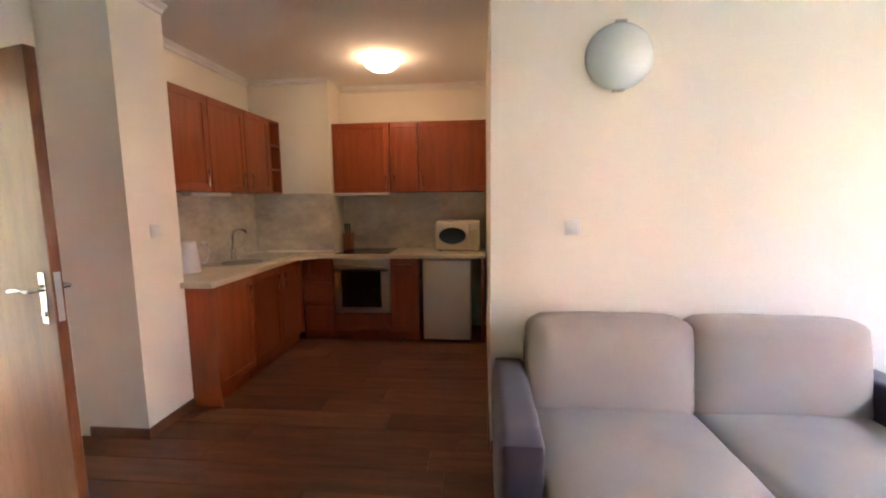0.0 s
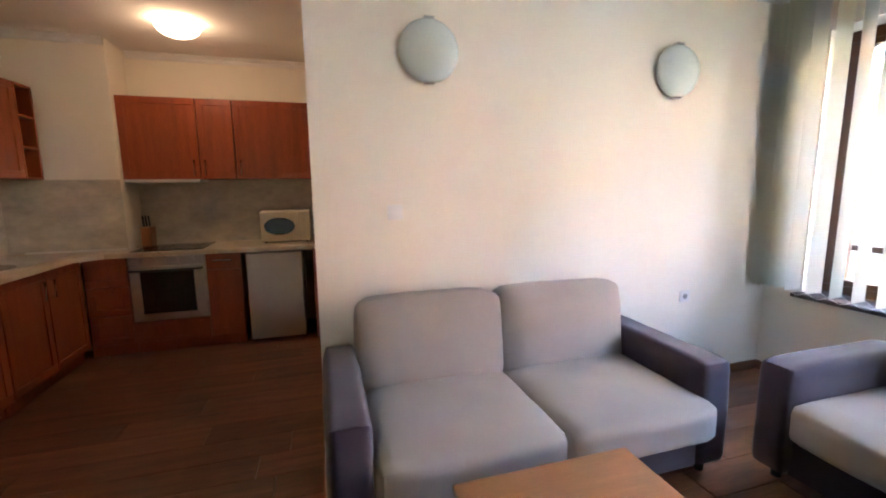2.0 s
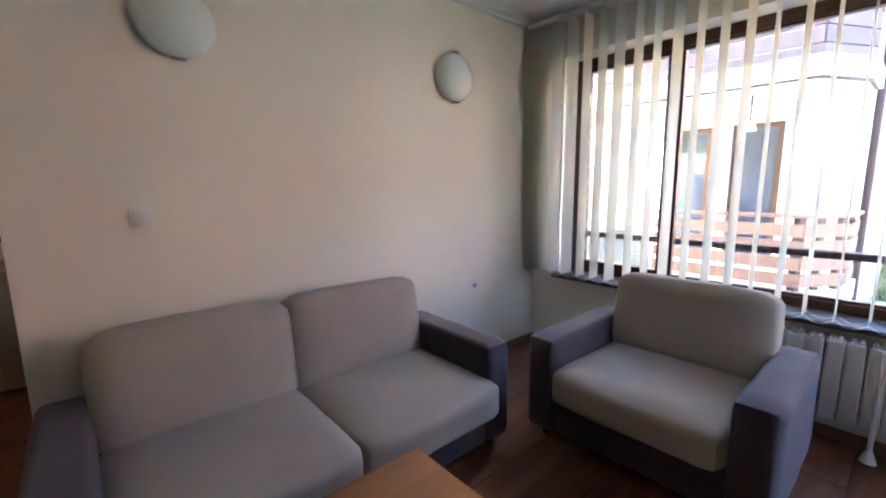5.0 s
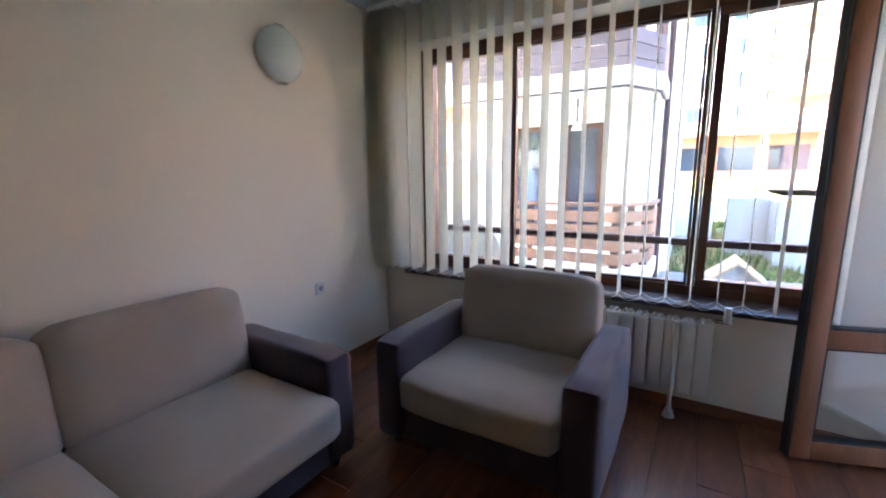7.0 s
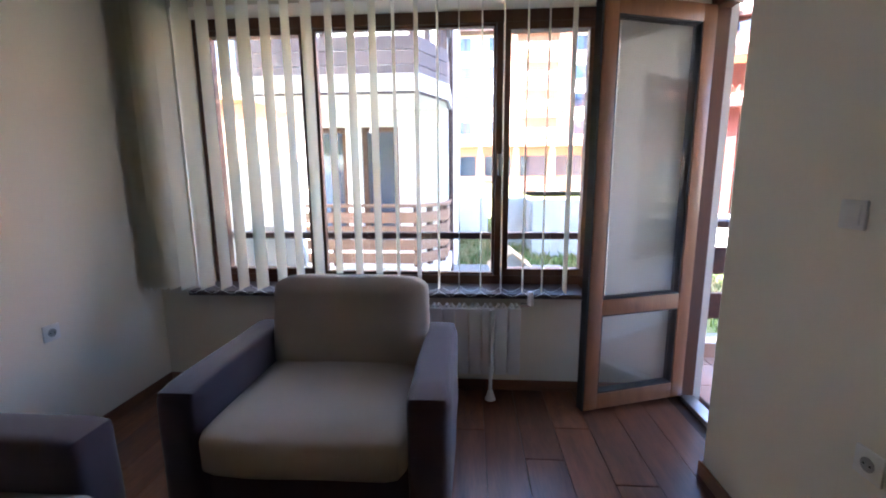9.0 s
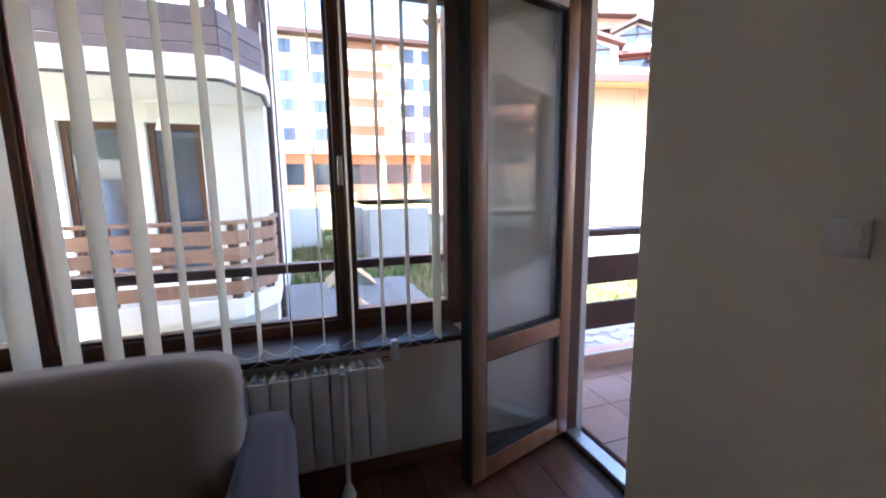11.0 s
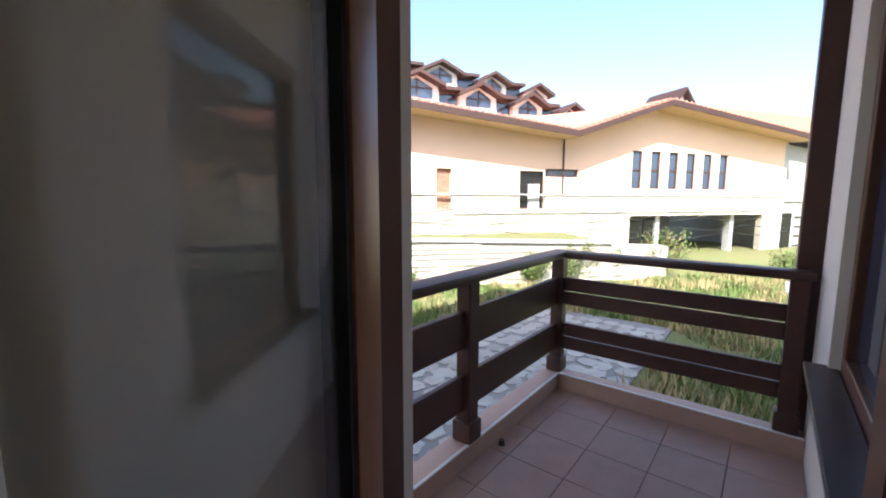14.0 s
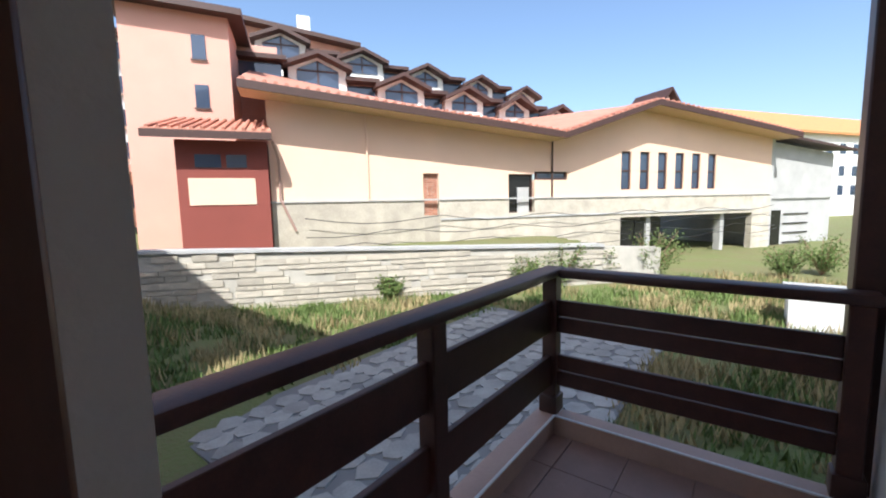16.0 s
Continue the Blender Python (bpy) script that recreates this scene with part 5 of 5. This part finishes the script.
def wing_balcony(z, grey, out):
    mat = GREYWOOD if grey else BOARDS
    t = part("balcony", bm_prism([(8.5, 1.75), (7.6, 1.75), (out, 2.15), (out, 4.9), (8.5, 4.9)], z - 0.24, z), RENDER_W, wing, "white balcony slab", False)
    P = [(8.4, 1.80), (7.6, 1.80), (out + .05, 2.18), (out + .05, 4.85)]
    for (x0, y0), (x1, y1) in zip(P, P[1:]):
        d = Vector((x1 - x0, y1 - y0, 0))
        m = Matrix.Translation((x0, y0, 0)) @ Matrix.Rotation(math.atan2(d.y, d.x), 4, "Z")
        for k in range(4):
            lo = z + 0.06 + k * 0.215 if not grey else z - 0.27 + k * 0.2
            bm = bm_box(0.0, -0.02, lo, d.length, 0.02, lo + (0.165 if not grey else 0.19), 0.004)
            bm.transform(m)
            part("board", bm, mat, t)
        bm = bm_box(-0.02, -0.05, z + 0.95, d.length + .02, 0.05, z + 1.0, 0.006)
        bm.transform(m)
        part("handrail", bm, mat, t)
        for u in (0.03, d.length / 2, d.length - 0.06):
            bm = bm_box(u, -0.09, z - 0.0, u + 0.08, -0.021, z + 0.95)
            bm.transform(m)
            part("post", bm, RAILW, t)
wing_balcony(-0.02, False, 6.95)
wing_balcony(2.86, True, 6.8)
lantern = thing("hanging_lantern", 7.6, 3.0, 2.1, "small hanging lantern under the balcony", "lamp")
part("rod", bm_cyl((7.6, 3.0, 2.25), (7.6, 3.0, 2.63), 0.012, n=8), BLACKPL, lantern)
part("shade", bm_cyl((7.6, 3.0, 2.12), (7.6, 3.0, 2.25), 0.09, 0.05, 12), WHITEPL, lantern)
pipe = thing("corner_downpipe", 8.7, 1.8, -2.3, "dark downpipe on the corner of the wing", "pipe")
part("pipe", bm_cyl((9.05, 1.79, -2.3), (9.05, 1.79, 9), 0.05, n=10), EAVE, pipe)
solid("wall_garden", bm_box(5.6, 3.5, -2.4, 5.75, 9.5, 1.58), RENDER_W, "white rendered garden screen wall", "wall")
solid("wall_garden_side", bm_box(3.49, 4.9, -2.4, 5.6, 5.05, 1.0), RENDER_W, "white rendered side wall", "wall")
back_house = thing("pink_house", 14, 9, -2, "pink house with wooden balconies behind the wall", "house")
part("wall", bm_box(12, 4.9, -2.2, 20, 16, 3.4), PINK, back_house)
part("roof", bm_box(11.3, 4.85, 3.4, 20, 16, 3.7), LIGHTWOOD, back_house)
part("upper_wall", bm_box(12.4, 4.95, 3.7, 20, 16, 7.5), PEACH, back_house)
part("balcony_boards", bm_box(11.4, 5.0, 1.9, 11.5, 15, 2.9), BOARDS, back_house)
for k in range(4):
    part("window", bm_box(11.95, 5.6 + k * 2.2, 0.4, 11.99, 6.8 + k * 2.2, 1.7), WINBLUE, back_house)
    part("window", bm_box(12.35, 5.6 + k * 2.2, 4.3, 12.39, 6.8 + k * 2.2, 6.0), WINBLUE, back_house)
stool = thing("leaning_tabletop", 5.2, 3.9, -0.2, "round grey tabletop leaning on the white wall", "tabletop")
bm = bm_cyl((5.50, 3.85, 0.42), (5.56, 3.85, 0.44), 0.42, n=36)
part("top", bm, CONCRETE, stool)
part("support", bm_box(5.35, 3.5, -0.12, 5.6, 4.2, 0.02), CONCRETE, stool)
# low annex roof with small gables
low = thing("annex_roof", 8, 0.5, -2.3, "low grey felt roof with two small timber gables", "roof")
part("wall", bm_box(4.4, -0.85, -2.4, 11.4, 3.4, -1.08), RENDER_W, low)
part("roof_sheet", bm_box(4.2, -1.0, -1.08, 11.6, 3.45, -0.92, 0.02), GREYROOF, low)
def small_gable(x, y, w, h, z):
    g = part("gable", upright([(-w, 0), (w, 0), (0, h)], 0, 0.9), CONCRETE, low, "small roof gable")
    g.matrix_basis = Matrix.Translation((x, y, z)) @ Matrix.Rotation(radians(-90), 4, "Z")
    for sgn in (-1, 1):
        d = Vector((sgn * w * 1.15, 0, -h * 1.15))
        m = Vector((0, 0, h + 0.05))
        q = quad([(m.x, -0.15, m.z), (m.x + d.x, -0.15, m.z + d.z), (m.x + d.x, 1.0, m.z + d.z), (m.x, 1.0, m.z)], 0.05)
        q.transform(Matrix.Translation((x, y, z)) @ Matrix.Rotation(radians(-90), 4, "Z"))
        part("barge_board", q, LIGHTWOOD, low, "pale timber boards")
small_gable(7.4, 0.52, 0.42, 0.34, -0.92)
small_gable(11.0, 0.35, 0.5, 0.42, -0.92)
# concrete bins wall and far hotel
conc = thing("concrete_enclosure", 19, -2, -1.5, "pale concrete yard enclosure", "wall")
for a, b in ((-0.9, 0.25), (-3.2, -0.95)):
    part("panel", bm_box(18.0 if a > -1 else 16.5, a, -1.9, 18.2 if a > -1 else 16.7, b, 0.55), CONCRETE, conc)
part("panel", bm_box(16.7, -1.1, -1.9, 24, -0.9, 0.5), CONCRETE, conc)
part("panel", bm_box(20.0, 0.6, -1.6, 20.2, 3.4, 0.5), RENDER_W, conc)
far_hotel = thing("pink_hotel", 48, 0, 1, "pink and white hotel with stacked balconies", "hotel")
part("base", bm_box(45, -14, 0.0, 60, 12, 5.1), PINK, far_hotel)
part("wall", bm_box(46, -14, 5.1, 60, 12, 15.7), RENDER_W, far_hotel)
for y0, y1 in ((-8.7, -8.0), (-2.9, -2.3), (5.8, 6.4)):
    part("pilaster", bm_box(45.7, y0, 5.1, 45.99, y1, 15.7), PINK, far_hotel)
part("roof", bm_box(44.7, -14.6, 15.7, 60, 12.5, 16.1), EAVE, far_hotel)
def far_pane(y0, y1, z0, z1):
    w = part("window", bm_box(45.9, y0, z0, 45.99, y1, z1), WINBLUE, far_hotel, "dark glass")
    part("frame", bm_box(45.84, (y0 + y1) / 2 - 0.05, z0, 45.895, (y0 + y1) / 2 + 0.05, z1), EAVE, w)
    part("sill", bm_box(45.75, y0 - 0.1, z0 - 0.12, 45.99, y1 + 0.1, z0 - 0.005), PEACH, w)
for k in range(4):
    z = 5.3 + k * 2.72
    part("balcony", bm_box(44.5, -7.9, z, 46, -3.0, z + 1.05, 0.1), PEACH, far_hotel)
    part("balcony_recess", bm_box(45.92, -7.5, z + 1.05, 45.99, -3.3, z + 2.25), BOARDS, far_hotel)
    for y0 in (-13.2, -10.8):
        far_pane(y0, y0 + 1.6, z + 0.5, z + 1.9)
    for y0 in (-1.6, 1.4, 4.0, 7.2):
        far_pane(y0, y0 + 1.2, z + 0.6, z + 1.9)
for k in range(7):
    y0 = -13.5 + k * 3.6
    part("shop_window", bm_box(44.9, y0, 1.6, 44.99, y0 + 2.6, 3.6), WINBLUE, far_hotel)
    part("column", bm_box(43.6, y0 + 2.9, 0.3, 44.2, y0 + 3.4, 4.5), PEACH, far_hotel)
part("canopy", bm_box(43.2, -14, 4.5, 45.0, 12, 5.1), PINK, far_hotel)

# ---- floor planks ----
floor = solid("floor", bm_box(-4.2, 0.0, -0.12, XW, KB, -0.012), JOINT, "reddish-brown laminate plank floor", "floor")
pl = flat(bm_box(0, 0, -0.012, 1.298, 0.1915, 0.0, 0.0015), PLANK, False, "plank")
rp = random.Random(9)
row = 0
y = 0.16
while y < KB - 0.01:
    x = -2.75 - rp.uniform(0, 1.2)
    while x < XW:
        x0, x1 = max(x, -2.75), min(x + 1.298, XW - 0.001)
        if x1 - x0 > 0.03 and not (y > YS and x0 > KR) and not (y + 0.19 < YW and x1 < 2.37):
            ob = new("plank", pl)
            ob.parent = floor
            lo = x0
            hi = min(x1, KR + 0.1) if y > YS else x1
            lo = max(lo, 2.37) if y + 0.19 < YW else lo
            ob.matrix_basis = Matrix.Translation((lo, y, 0)) @ Matrix.Diagonal(((hi - lo - 0.001) / 1.298, 1, 1, 1))
        x += 1.30
    y += 0.193
